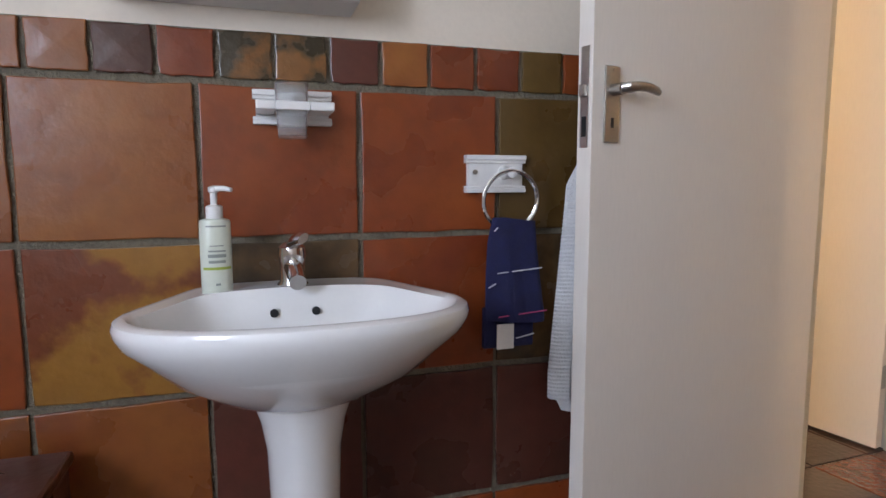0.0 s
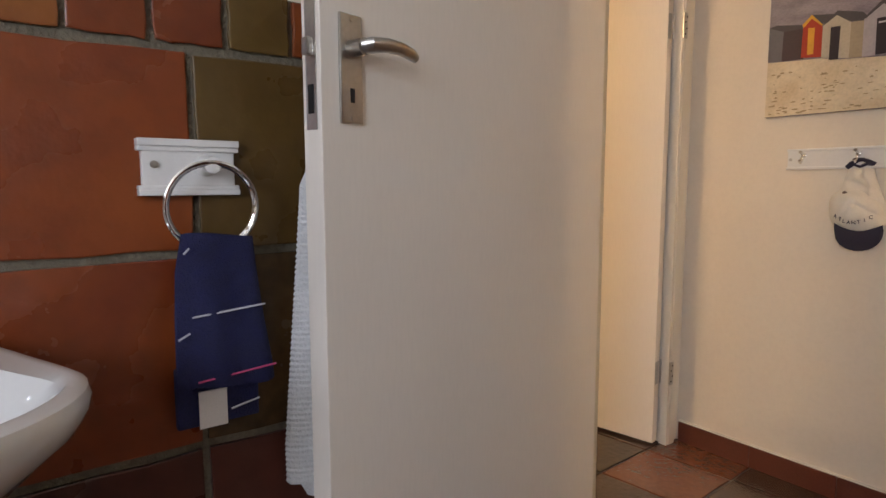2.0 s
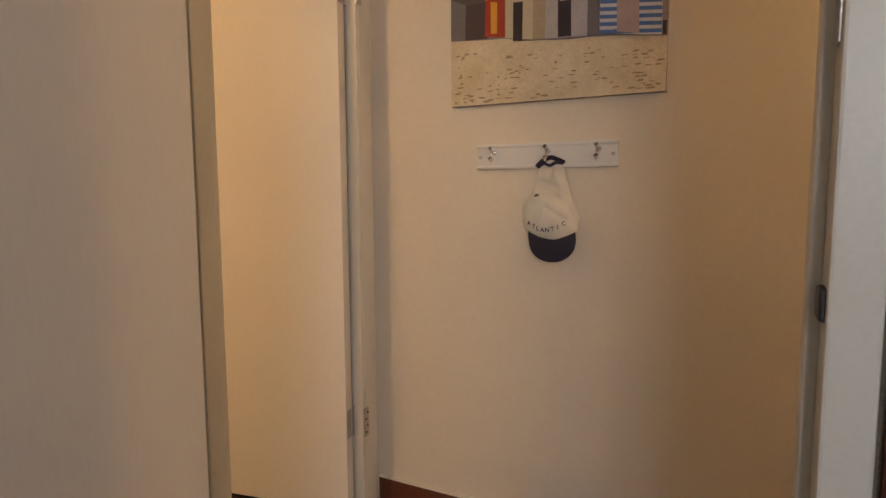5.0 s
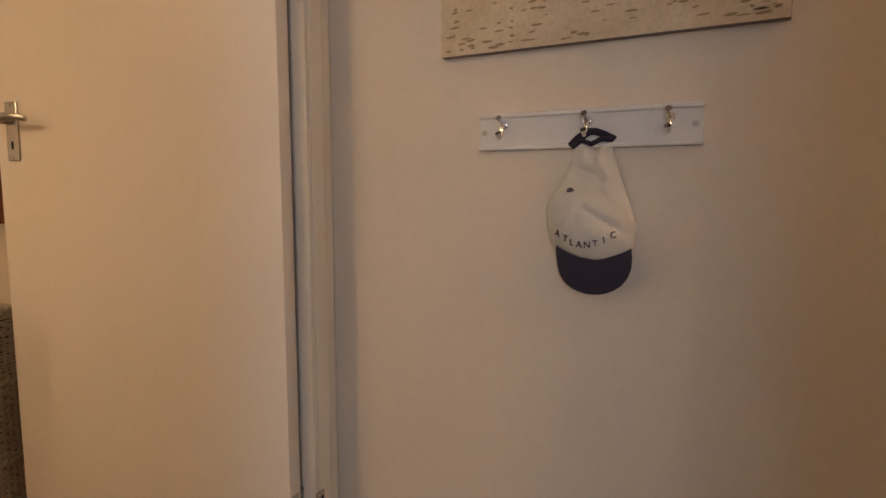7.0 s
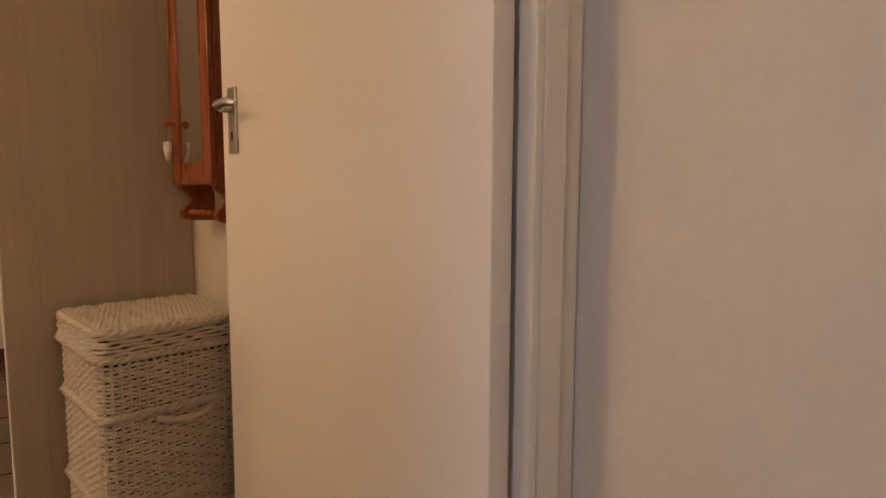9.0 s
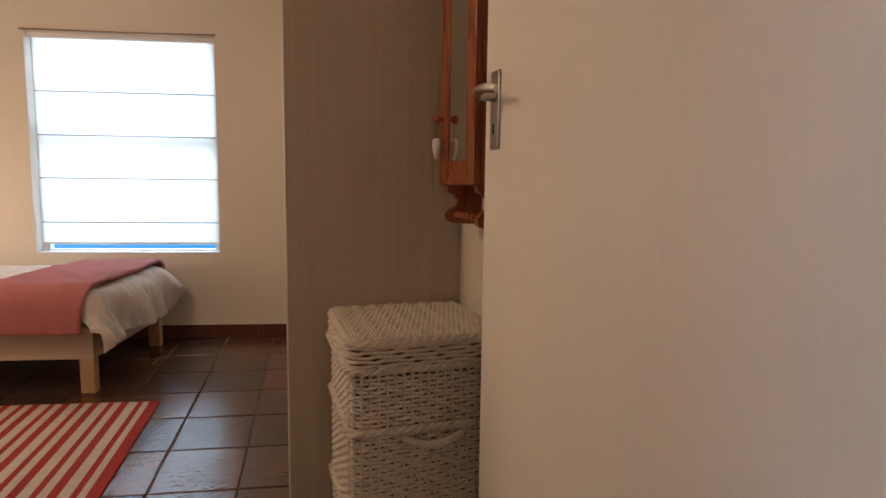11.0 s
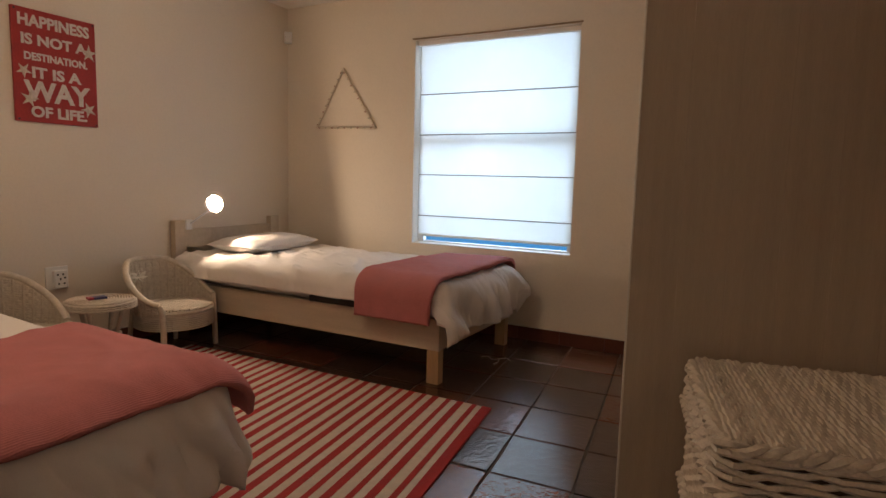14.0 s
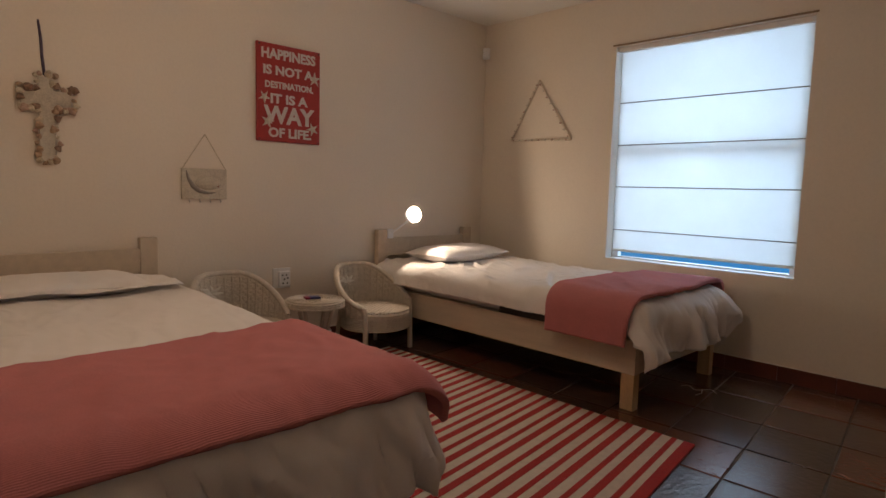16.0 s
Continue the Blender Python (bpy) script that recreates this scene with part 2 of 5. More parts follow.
def tube(bm, points, r, seg=8, closed=False, flat=1.0):
    """A tube along points, by parallel rings; flat squeezes it."""
    pts = [Vector(p) for p in points]
    rings, n = [], len(pts)
    side = None
    for i, p in enumerate(pts):
        a, b = (pts[i - 1], pts[(i + 1) % n]) if closed else (pts[max(i - 1, 0)], pts[min(i + 1, n - 1)])
        d = (b - a).normalized()
        if side is None:
            side = d.orthogonal().normalized()
        side = (side - d * side.dot(d)).normalized()
        up = d.cross(side)
        rr = r[i] if isinstance(r, (list, tuple)) else r
        rings.append([bm.verts.new(p + (side * math.cos(k * math.tau / seg) + up * flat * math.sin(k * math.tau / seg)) * rr) for k in range(seg)])
    for i in range(n if closed else n - 1):
        q, w = rings[i], rings[(i + 1) % n]
        for k in range(seg):
            bm.faces.new((q[k], q[(k + 1) % seg], w[(k + 1) % seg], w[k]))
    if not closed:
        bm.faces.new(rings[0][::-1])
        bm.faces.new(rings[-1])
    return bm


def lathe(bm, profile, m=None, seg=40, sx=1.0, sy=1.0):
    """profile: (radius, height) from bottom to top."""
    rings = []
    for r, z in profile:
        rings.append([bm.verts.new((r * sx * math.cos(k * math.tau / seg), r * sy * math.sin(k * math.tau / seg), z)) for k in range(seg)])
    for q, w in zip(rings, rings[1:]):
        for k in range(seg):
            bm.faces.new((q[k], q[(k + 1) % seg], w[(k + 1) % seg], w[k]))
    bm.faces.new(rings[0][::-1])
    bm.faces.new(rings[-1])
    if m:
        bmesh.ops.transform(bm, verts=[v for r in rings for v in r], matrix=m)
    return bm


def sheet(bm, f, nu, nv):
    """A surface f(u, v) for u, v in 0..1."""
    g = [[bm.verts.new(f(i / nu, j / nv)) for j in range(nv + 1)] for i in range(nu + 1)]
    for i in range(nu):
        for j in range(nv):
            bm.faces.new((g[i][j], g[i + 1][j], g[i + 1][j + 1], g[i][j + 1]))
    return bm


def link_mesh(name, bm, material, smooth=True):
    bmesh.ops.recalc_face_normals(bm, faces=bm.faces)
    bm.faces.index_update()
    # faces square to an axis in boxes stay flat between their eased edges
    flats = [f.index for f in bm.faces if len(f.verts) == 4 and max(abs(c) for c in f.normal) > 0.9999] if len(bm.faces) % 26 == 0 or len(bm.faces) % 54 == 0 else []
    me = bpy.data.meshes.new(name)
    bm.to_mesh(me)
    bm.free()
    me.materials.append(material)
    if smooth:
        me.shade_smooth()
        me.set_sharp_from_angle(angle=radians(38))
        for k in flats:
            me.polygons[k].use_smooth = False
    return new(name, me)


def part(name, bm, material, parent, label="", m=None):
    ob = link_mesh(name, bm, material)
    ob.parent = parent
    if m:
        ob.matrix_basis = m
    if label:
        tagged(ob, label)
    return ob


def thing(name, label, category, m=None, group=""):
    ob = new(name)
    ob.empty_display_size = 0.05
    if m:
        ob.matrix_basis = m
    return tagged(ob, label, category, group)


def solid(name, bm, material, label="", category="", kind="", group=""):
    return tagged(link_mesh(name, bm, material), label, category, group, kind)


def B(*boxes, bevel=0.0, m=None):
    bm = bmesh.new()
    for b in boxes:
        box(bm, *b, bevel=bevel, m=m)
    return bm


TURNZ = Matrix.Rotation(radians(11.4), 4, "Z")
NOOK = Matrix.Translation((2.968, 2.714, 0)) @ TURNZ      # bedroom's east side stands askew; origin at its inner corner

# ---- structure ----
BY, HX, FY, LX = 0.842, 3.25, 5.22, -0.83                 # basin wall, picture wall, window wall, headboard wall
H = 2.42
solid("ground", B((-40, 40, -40, 45, -0.35, -0.30)), GROUND, "dry ground outside the house", "ground", "structure")
solid("floor", B((-0.95, 3.37, -1.6, 1.40, -0.2, -0.0060), (-0.95, 2.62, 1.40, 5.44, -0.2, -0.0065), (2.62, 3.30, 1.40, 2.9, -0.2, -0.0070)), FGROUT, "grey mortar bed under clay floor tiles", "floor", "structure")
ceiling = solid("ceiling", B((-0.95, 3.37, -1.62, 5.44, H, H + 0.15)), CEIL, "plain off-white plaster ceiling", "ceiling", "structure")
wall_bath = solid("wall_bathroom_north", B((-0.8, 1.93, BY + 0.014, BY + 0.13, 0, H), (1.81, 2.195, 1.03, 1.15, 0, H)), WALL, "cream plaster wall tiled to shoulder height", "wall", "structure")
solid("wall_bathroom_west", B((-0.82, -0.70, -1.5, -1.42, 0, H), (-0.82, -0.70, -0.42, BY + 0.13, 0, H), (-0.82, -0.70, -1.42, -0.42, 0, 1.22), (-0.82, -0.70, -1.42, -0.42, 2.12, H)), WALL, "cream plaster bathroom wall with a window", "wall", "structure")
solid("wall_bathroom_south", B((-0.82, 3.37, -1.62, -1.5, 0, H)), WALL, "cream plaster wall", "wall", "structure")
wall_be = solid("wall_bathroom_east", B((2.195, 2.285, -1.5, 0.045, 0, H), (2.195, 2.285, 1.016, 1.24, 0, H), (2.195, 2.285, 0.045, 1.016, 2.12, H)), WALL, "cream plaster wall with a doorway", "wall", "structure")
wall_hall = solid("wall_passage_east", B((HX, HX + 0.12, -1.5, 1.36, 0, H)), WALL, "warm white plaster passage wall", "wall", "structure")
wall_bs = solid("wall_bedroom_south", B((-0.95, 2.30, 1.24, 1.36, 0, H), (2.30, 3.24, 1.24, 1.36, 2.12, H), (2.30, 2.312, 1.24, 1.36, 0, 2.12)), WALL, "cream plaster bedroom wall with a doorway", "wall", "structure")
wall_w = solid("wall_bedroom_west", B((LX - 0.12, LX, 1.36, FY + 0.22, 0, H)), WALL, "cream plaster bedroom wall behind the headboards", "wall", "structure")
WX0, WX1, WZ0, WZ1 = 0.39, 1.60, 0.60, 2.07
wall_n = solid("wall_bedroom_north", B((LX, WX0, FY, FY + 0.22, 0, H), (WX1, 2.62, FY, FY + 0.22, 0, H), (WX0, WX1, FY, FY + 0.22, 0, WZ0), (WX0, WX1, FY, FY + 0.22, WZ1, H)), WALL, "cream plaster bedroom wall with a deep window", "wall", "structure")
solid("wall_bedroom_east", B((0, 0.12, -1.33, 2.75, 0, H), m=NOOK), WALL, "cream plaster bedroom wall", "wall", "structure")


# ---- skirting ----
def skirting(name, pieces, parent_wall):
    for k, (x0, x1, y0, y1) in enumerate(pieces):
        p = part("skirting_tile", B((x0, x1, y0, y1, 0.0, 0.089), bevel=0.003), SKIRT, parent_wall)
        part("skirting_bead", B((x0 - 0.003, x1 + 0.003, y0 + (0.003 if x1 - x0 > y1 - y0 else 0), y1, 0.0892, 0.0935), bevel=0.001), FRAME, parent_wall)


def run(a, b, step=0.31):
    n = max(1, round((b - a) / step))
    return [(a + (b - a) * k / n + 0.0007, a + (b - a) * (k + 1) / n - 0.0007) for k in range(n)]


skirting("n", [(a, b, FY - 0.013, FY) for a, b in run(LX + 0.014, 2.45)], wall_n)
skirting("w", [(LX, LX + 0.013, a, b) for a, b in run(1.37, FY - 0.014)], wall_w)
skirting("h", [(HX - 0.013, HX, a, b) for a, b in run(-1.49, 1.29)], wall_hall)
skirting("s", [(a, b, 1.36, 1.373) for a, b in run(LX + 0.014, 2.24)], wall_bs)


# ---- doors and frames ----
def lever_handle(parent, m, flip=1):
    """Lever on a long plate with a keyhole; local y is out of the door, x along the lever."""
    handle = part("door_handle", box(bmesh.new(), -0.021, 0.021, 0, 0.006, -0.105, 0.048, bevel=0.0025), STEEL, parent, "worn steel lever handle on a long plate", m)
    part("rose", cyl(bmesh.new(), 0.012, 0.03, pose(0, 0.018, 0, 90)), STEEL, handle)
    pts = [(0, 0.03, 0), (0.006 * flip, 0.042, 0.001), (0.03 * flip, 0.047, 0.004), (0.06 * flip, 0.046, 0.004), (0.085 * flip, 0.044, 0), (0.098 * flip, 0.040, -0.003)]
    part("lever", tube(bmesh.new(), pts, [0.011, 0.012, 0.0105, 0.0095, 0.009, 0.007], 12, flat=0.75), STEEL, handle)
    part("keyhole", B((-0.004, 0.004, 0.0055, 0.0068, -0.075, -0.055)), DARKHOLE, handle)
    for z in (0.04, -0.097):
        part("screw", cyl(bmesh.new(), 0.0035, 0.003, pose(0, 0.006, z, 90), seg=10), STEEL, handle)
    return handle


# bathroom door, leaf swung into the bathroom
ang = math.degrees(math.atan2(0.885 - 0.66, 2.165 - 1.285))
door_1 = thing("door_1", "cream enamelled flush bathroom door standing open", "door", pose(2.165, 0.885, 0, 0, 0, ang))
tagged(door_1, kind="structure")
LW = 0.908
part("leaf", B((-LW, 0, 0.0, 0.04, 0.01, 2.10), bevel=0.002), DOOR, door_1)
lever_handle(door_1, pose(-LW + 0.052, 0, 1.315, 0, 0, 180), -1)
lock = part("lock_plate", B((-LW - 0.0015, -LW + 0.001, 0.009, 0.031, 1.20, 1.40), bevel=0.0005), STEEL, door_1, "steel mortice lock face plate")
part("latch", B((-LW - 0.012, -LW, 0.013, 0.027, 1.30, 1.325), bevel=0.003), STEEL, door_1, "brass coloured latch bolt")
part("lock_slot", B((-LW - 0.0022, -LW, 0.014, 0.026, 1.222, 1.262)), DARKHOLE, door_1)
part("door_edge_trim", B((-0.003, 0.002, 0.001, 0.039, 0.012, 2.098)), FRAME, door_1)


def door_frame(name, label, m, width, height=2.10, deep=0.13, jamb=0.045, stop=(0.045, 0.083)):
    """Rebated frame round an opening; local x across, y through."""
    fr = thing(name, label, "door frame", m)
    tagged(fr, kind="structure")
    for x0, x1, s in ((-jamb, 0, 1), (width, width + jamb, -1)):
        part("jamb", B((x0, x1, 0, deep, 0, height + jamb), bevel=0.004), FRAME, fr)
        xs = (x1, x1 + 0.013) if s > 0 else (x0 - 0.013, x0)
        part("stop", B((xs[0] - 0.001, xs[1], *stop, 0, height), bevel=0.003), FRAME, fr)
    part("head", B((0, width, 0, deep, height, height + jamb), bevel=0.004), FRAME, fr)
    return fr


# bathroom frame: opening runs along y from 0.085 to 0.965
fr1 = door_frame("door_frame_1", "cream enamelled bathroom door frame with steel strike", Matrix.Translation((2.185, 0.078, 0)) @ Matrix(((0, 1, 0, 0), (1, 0, 0, 0), (0, 0, 1, 0), (0, 0, 0, 1))), 0.893, deep=0.104)
part("rubber_buffer", B((-0.010, 0.006, 0.006, 0.040, 0.985, 1.017), bevel=0.003), BLACK, fr1, "black rubber door buffer")
part("strike_plate", B((-0.002, 0.003, 0.008, 0.034, 1.24, 1.43), bevel=0.001), STEEL, fr1, "steel strike plate")
# bedroom door: leaf from its hinge at the passage wall
door_2 = thing("door_2", "cream enamelled flush bedroom door standing open", "door", pose(3.1165, 1.329, 0, 0, 0, 90 + 10.3))
tagged(door_2, kind="structure")
part("leaf", B((-0.003, 0.866, -0.026, 0.019, 0.012, 2.10), bevel=0.002), DOOR, door_2)
lever_handle(door_2, pose(0.866 - 0.062, 0.019, 1.271), -1)
for z in (0.32, 1.75):
    hinge = part("hinge", B((-0.0035, 0.001, -0.017, 0.016, z - 0.05, z + 0.05), bevel=0.001), STEEL, door_2, "steel butt hinge")
    part("knuckle", cyl(bmesh.new(), 0.0065, 0.1, pose(-0.004, -0.0325, z), seg=12), STEEL, hinge)
fr2 = door_frame("door_frame_2", "cream enamelled bedroom door frame", pose(2.335, 1.285, 0), 0.824, deep=0.10, jamb=0.045, stop=(0.002, 0.040))
for z in (0.32, 1.75):
    leaf_ = part("hinge_leaf", B((0.812, 0.838, -0.0025, 0.003, z - 0.05, z + 0.05), bevel=0.001), STEEL, fr2, "worn steel hinge leaf")
    for k, dz in enumerate((-0.034, -0.012, 0.012, 0.034)):
        part("screw", cyl(bmesh.new(), 0.0038, 0.002, pose(0.821 + 0.009 * (k % 2), -0.003, z + dz, 90), seg=10), DARKHOLE, leaf_)
part("architrave", B((0.8695, 0.914, 0.012, 0.06, 0, 2.15), bevel=0.01), FRAME, fr2)

# ---- bedroom window ----
win = thing("window_1", "white framed bedroom window behind a drawn blind", "window")
tagged(win, kind="structure")
for b in ((WX0, WX0 + 0.05, FY + 0.085, FY + 0.135, WZ0, WZ1), (WX1 - 0.05, WX1, FY + 0.085, FY + 0.135, WZ0, WZ1)):
    part("window_frame", B(b, bevel=0.004), WHITE, win)
for z, t in ((WZ0 + 0.002, 0.016), (1.33, 0.05), (WZ1 - 0.05, 0.05)):
    part("window_frame", B((WX0 + 0.05, WX1 - 0.05, FY + 0.087, FY + 0.133, z, z + t), bevel=0.004), WHITE, win)
for z0, z1 in ((WZ0 + 0.018, 1.33), (1.38, WZ1 - 0.05)):
    pane = part("pane", B((WX0 + 0.045, WX1 - 0.045, FY + 0.108, FY + 0.113, z0 - 0.004, z1 + 0.004)), GLASS, win)
    pane.visible_shadow = False
part("window_sill", B((WX0, WX1, FY + 0.005, FY + 0.085, WZ0 - 0.004, WZ0 + 0.006), bevel=0.002), WHITE, win, "white painted sill")
# emissive blue panel, stands in for outdoor brightness in the gap under the blind
OUTDOOR_GLOW = bpy.data.materials.new("blue_outdoor_glow")
OUTDOOR_GLOW.use_nodes = True
OUTDOOR_GLOW.node_tree.nodes["Principled BSDF"].inputs["Base Color"].default_value = (0.05, 0.20, 0.34, 1)
OUTDOOR_GLOW.node_tree.nodes["Principled BSDF"].inputs["Emission Color"].default_value = (0.05, 0.33, 0.60, 1)
OUTDOOR_GLOW.node_tree.nodes["Principled BSDF"].inputs["Emission Strength"].default_value = 0.8
solid("backdrop", B((-6, 8, 9.0, 9.1, -0.3, 2.2)), OUTDOOR_GLOW, "glowing blue panel standing in for the bright outdoors", "backdrop", "structure")
# bathroom window, behind the camera
win2 = thing("window_2", "white framed bathroom window", "window")
tagged(win2, kind="structure")
for b in ((-0.80, -0.76, -1.42, -1.37, 1.22, 2.12), (-0.80, -0.76, -0.47, -0.42, 1.22, 2.12), (-0.80, -0.76, -1.37, -0.47, 1.22, 1.27), (-0.80, -0.76, -1.37, -0.47, 2.07, 2.12)):
    part("window_frame", B(b, bevel=0.004), WHITE, win2)


# ================= bathroom =================
def basin():
    ob = thing("washbasin", "white glazed ceramic pedestal washbasin against the tiled wall", "washbasin")
    cx, cy = 0.709, 0.59
    n = 72
    # half ellipse in front, straight slanted shoulders to the wall behind, corners eased
    loop = []
    for k in range(n):
        a = k * math.tau / n
        c, q = math.cos(a), math.sin(a)
        if q < 0:
            loop.append(Vector((0.281 * math.copysign(abs(c) ** 0.9, c), 0.228 * q)))
        else:
            s = 1 - abs(a / (math.pi / 2) - 1)
            px_, py_ = (0.281 - 0.10 * s / 0.55, 0.247 * s / 0.55) if s < 0.55 else (0.181 * (1 - s) / 0.45, 0.247)
            loop.append(Vector((px_ if a < math.pi / 2 else -px_, py_)))
    for k in range(5):
        loop = [loop[i] * 0.5 + (loop[i - 1] + loop[(i + 1) % n]) * 0.25 for i in range(n)]

    def outline(k, s):
        return loop[k].x * s, loop[k].y * (s if loop[k].y < 0 else min(1.0, s))
    bm, rings = bmesh.new(), []
    prof = [(0.22, 0.742), (0.30, 0.752), (0.50, 0.782), (0.72, 0.825), (0.88, 0.872), (0.965, 0.905), (0.995, 0.923), (1.0, 0.934), (0.99, 0.942), (0.965, 0.9455), (0.93, 0.945)]
    for s, z in prof:
        ring = []
        for k in range(n):
            a = k * math.tau / n
            x, y = outline(k, s)
            ring.append(bm.verts.new((cx + x, min(BY - 0.006, cy + 0.08 * (1 - s) + y), z + (-0.010 * max(0, math.sin(a)) - 0.012 * abs(math.cos(a)) ** 2) * (z > 0.9))))
        rings.append(ring)
    inner = [(0.90, 0.941), (0.865, 0.928), (0.82, 0.900), (0.72, 0.855), (0.52, 0.822), (0.25, 0.808), (0.06, 0.805)]
    for s, z in inner:
        ring = []
        for k in range(n):
            a = k * math.tau / n
            x, y = outline(k, s)
            if y > 0:
                y = y * 0.62
            ring.append(bm.verts.new((cx + x, cy - 0.012 + y, z - 0.012 * abs(math.cos(a)) ** 2 * (z > 0.9))))
        rings.append(ring)
    for q, w in zip(rings, rings[1:]):
        for k in range(n):
            bm.faces.new((q[k], q[(k + 1) % n], w[(k + 1) % n], w[k]))
    bm.faces.new(rings[0][::-1])
    bm.faces.new(rings[-1])
    part("bowl", bm, CERAMIC, ob)
    ped = [(0.115, 0.0), (0.112, 0.03), (0.088, 0.10), (0.074, 0.25), (0.066, 0.42), (0.062, 0.55), (0.066, 0.66), (0.076, 0.715), (0.086, 0.745), (0.09, 0.765)]
    part("pedestal", lathe(bmesh.new(), ped, Matrix.Translation((0.712, 0.67, 0)), 40, 1.0, 1.1), CERAMIC, ob)
    for x in (0.668, 0.742):
        part("overflow_hole", cyl(bmesh.new(), 0.0075, 0.008, pose(x, 0.6995, 0.897, 85), seg=20), DARKHOLE, ob)
    tap = part("mixer_tap", lathe(bmesh.new(), [(0.029, 0.943), (0.029, 0.952), (0.025, 0.958), (0.0245, 0.99), (0.026, 1.0), (0.028, 1.008), (0.026, 1.022), (0.014, 1.032)], Matrix.Translation((0.706, 0.765, 0)), 28), CHROME, ob, "chrome single lever mixer tap", pose(0, 0, -0.013))
    part("spout", tube(bmesh.new(), [(0.706, 0.755, 0.985), (0.707, 0.725, 0.984), (0.708, 0.695, 0.978), (0.709, 0.672, 0.968)], [0.018, 0.017, 0.0165, 0.0155], 16), CHROME, tap)
    part("lever", tube(bmesh.new(), [(0.706, 0.768, 1.024), (0.711, 0.742, 1.036), (0.718, 0.712, 1.043), (0.722, 0.695, 1.044)], [0.019, 0.018, 0.016, 0.012], 14, flat=0.6), CHROME, tap)
    return ob


basin()


def soap():
    ob = thing("soap_bottle", "pale green pump soap bottle standing on the washbasin", "soap bottle", pose(0.572, 0.742, 0.931, 0, 0, 8))
    body = mat("soap_plastic", (0.66, 0.70, 0.60), 0.25, vary=0.05, bump=0.02)
    part("body", lathe(bmesh.new(), [(0.024, 0), (0.0265, 0.003), (0.027, 0.01), (0.027, 0.128), (0.025, 0.134), (0.016, 0.137)], None, 32, 1, 0.8), body, ob)
    part("collar", lathe(bmesh.new(), [(0.0145, 0.136), (0.0145, 0.158), (0.010, 0.160), (0.006, 0.161), (0.006, 0.182), (0.009, 0.184), (0.009, 0.192), (0.004, 0.194)], None, 24), WHITE, ob)
    part("nozzle", tube(bmesh.new(), [(0, 0, 0.189), (0.015, -0.012, 0.190), (0.028, -0.022, 0.187)], [0.006, 0.005, 0.004], 10), WHITE, ob)
    ink, green = mat("label_grey", (0.28, 0.31, 0.28), 0.5, bump=0), mat("label_green", (0.36, 0.46, 0.06), 0.5, bump=0)
    for z, w, h, mt in ((0.122, 0.018, 0.003, ink), (0.088, 0.012, 0.002, ink), (0.078, 0.015, 0.003, ink), (0.068, 0.016, 0.006, ink), (0.058, 0.015, 0.005, ink), (0.046, 0.027, 0.005, green), (0.018, 0.004, 0.004, ink)):
        bm = bmesh.new()
        a0, n = -math.pi / 2, 10
        lo, hi = [], []
        for k in range(n + 1):
            a = a0 + (k / n - 0.5) * 2 * w / 0.027
            p = (0.0273 * math.cos(a), 0.0273 * 0.8 * math.sin(a))
            lo.append(bm.verts.new((*p, z)))
            hi.append(bm.verts.new((*p, z + h)))
        for k in range(n):
            bm.faces.new((lo[k], lo[k + 1], hi[k + 1], hi[k]))
        part("label_bar", bm, mt, ob)


soap()


def moulded_plate(ob, x0, x1, z0, z1, y):
    """White moulded back plate with a cornice above and a foot below."""
    part("plate", B((x0 + 0.006, x1 - 0.006, y - 0.014, y, z0 + 0.008, z1 - 0.008), bevel=0.002), WHITE, ob)
    for a, b, d in ((z1 - 0.011, z1, 0.022), (z1 - 0.018, z1 - 0.0105, 0.018), (z0, z0 + 0.009, 0.021), (z0 + 0.0085, z0 + 0.015, 0.0175)):
        part("moulding", B((x0, x1, y - d, y, a, b), bevel=0.002), WHITE, ob)
    for x in (x0 + 0.022, x1 - 0.022):
        part("screw", cyl(bmesh.new(), 0.0055, 0.004, pose(x, y - 0.0145, (z0 + z1) / 2 + 0.004, 90), seg=14), STEEL, ob)


hold = thing("tumbler_holder", "white moulded wooden tumbler holder screwed to the tiles", "tumbler holder")
moulded_plate(hold, 0.644, 0.795, 1.243, 1.309, BY)
for b in ((0.650, 0.683, 0.735, BY - 0.013, 1.262, 1.278), (0.745, 0.789, 0.735, BY - 0.013, 1.262, 1.278), (0.6835, 0.7445, 0.735, 0.741, 1.262, 1.278), (0.6835, 0.7445, 0.803, BY - 0.013, 1.262, 1.278)):
    part("shelf", B(b, bevel=0.002), WHITE, hold)
cup = thing("tumbler", "clear plastic tumbler sitting in its holder", "tumbler", pose(0.714, 0.772, 1.213))
part("cup", lathe(bmesh.new(), [(0.0255, 0), (0.0265, 0.003), (0.0285, 0.05), (0.0305, 0.098), (0.0315, 0.1), (0.0292, 0.099), (0.027, 0.05), (0.0245, 0.006), (0.006, 0.005)], None, 32), PLASTIC, cup)
ringob = thing("towel_ring", "white moulded plate with a chrome towel ring", "towel ring")
moulded_plate(ringob, 1.080, 1.222, 1.108, 1.190, BY)
part("knob", lathe(bmesh.new(), [(0.016, 0), (0.015, 0.006), (0.010, 0.014), (0.009, 0.03), (0.013, 0.038), (0.012, 0.046), (0.004, 0.049)], Matrix.Translation((1.172, BY - 0.012, 1.152)) @ pose(0, 0, 0, 90), 20), WHITE, ringob)
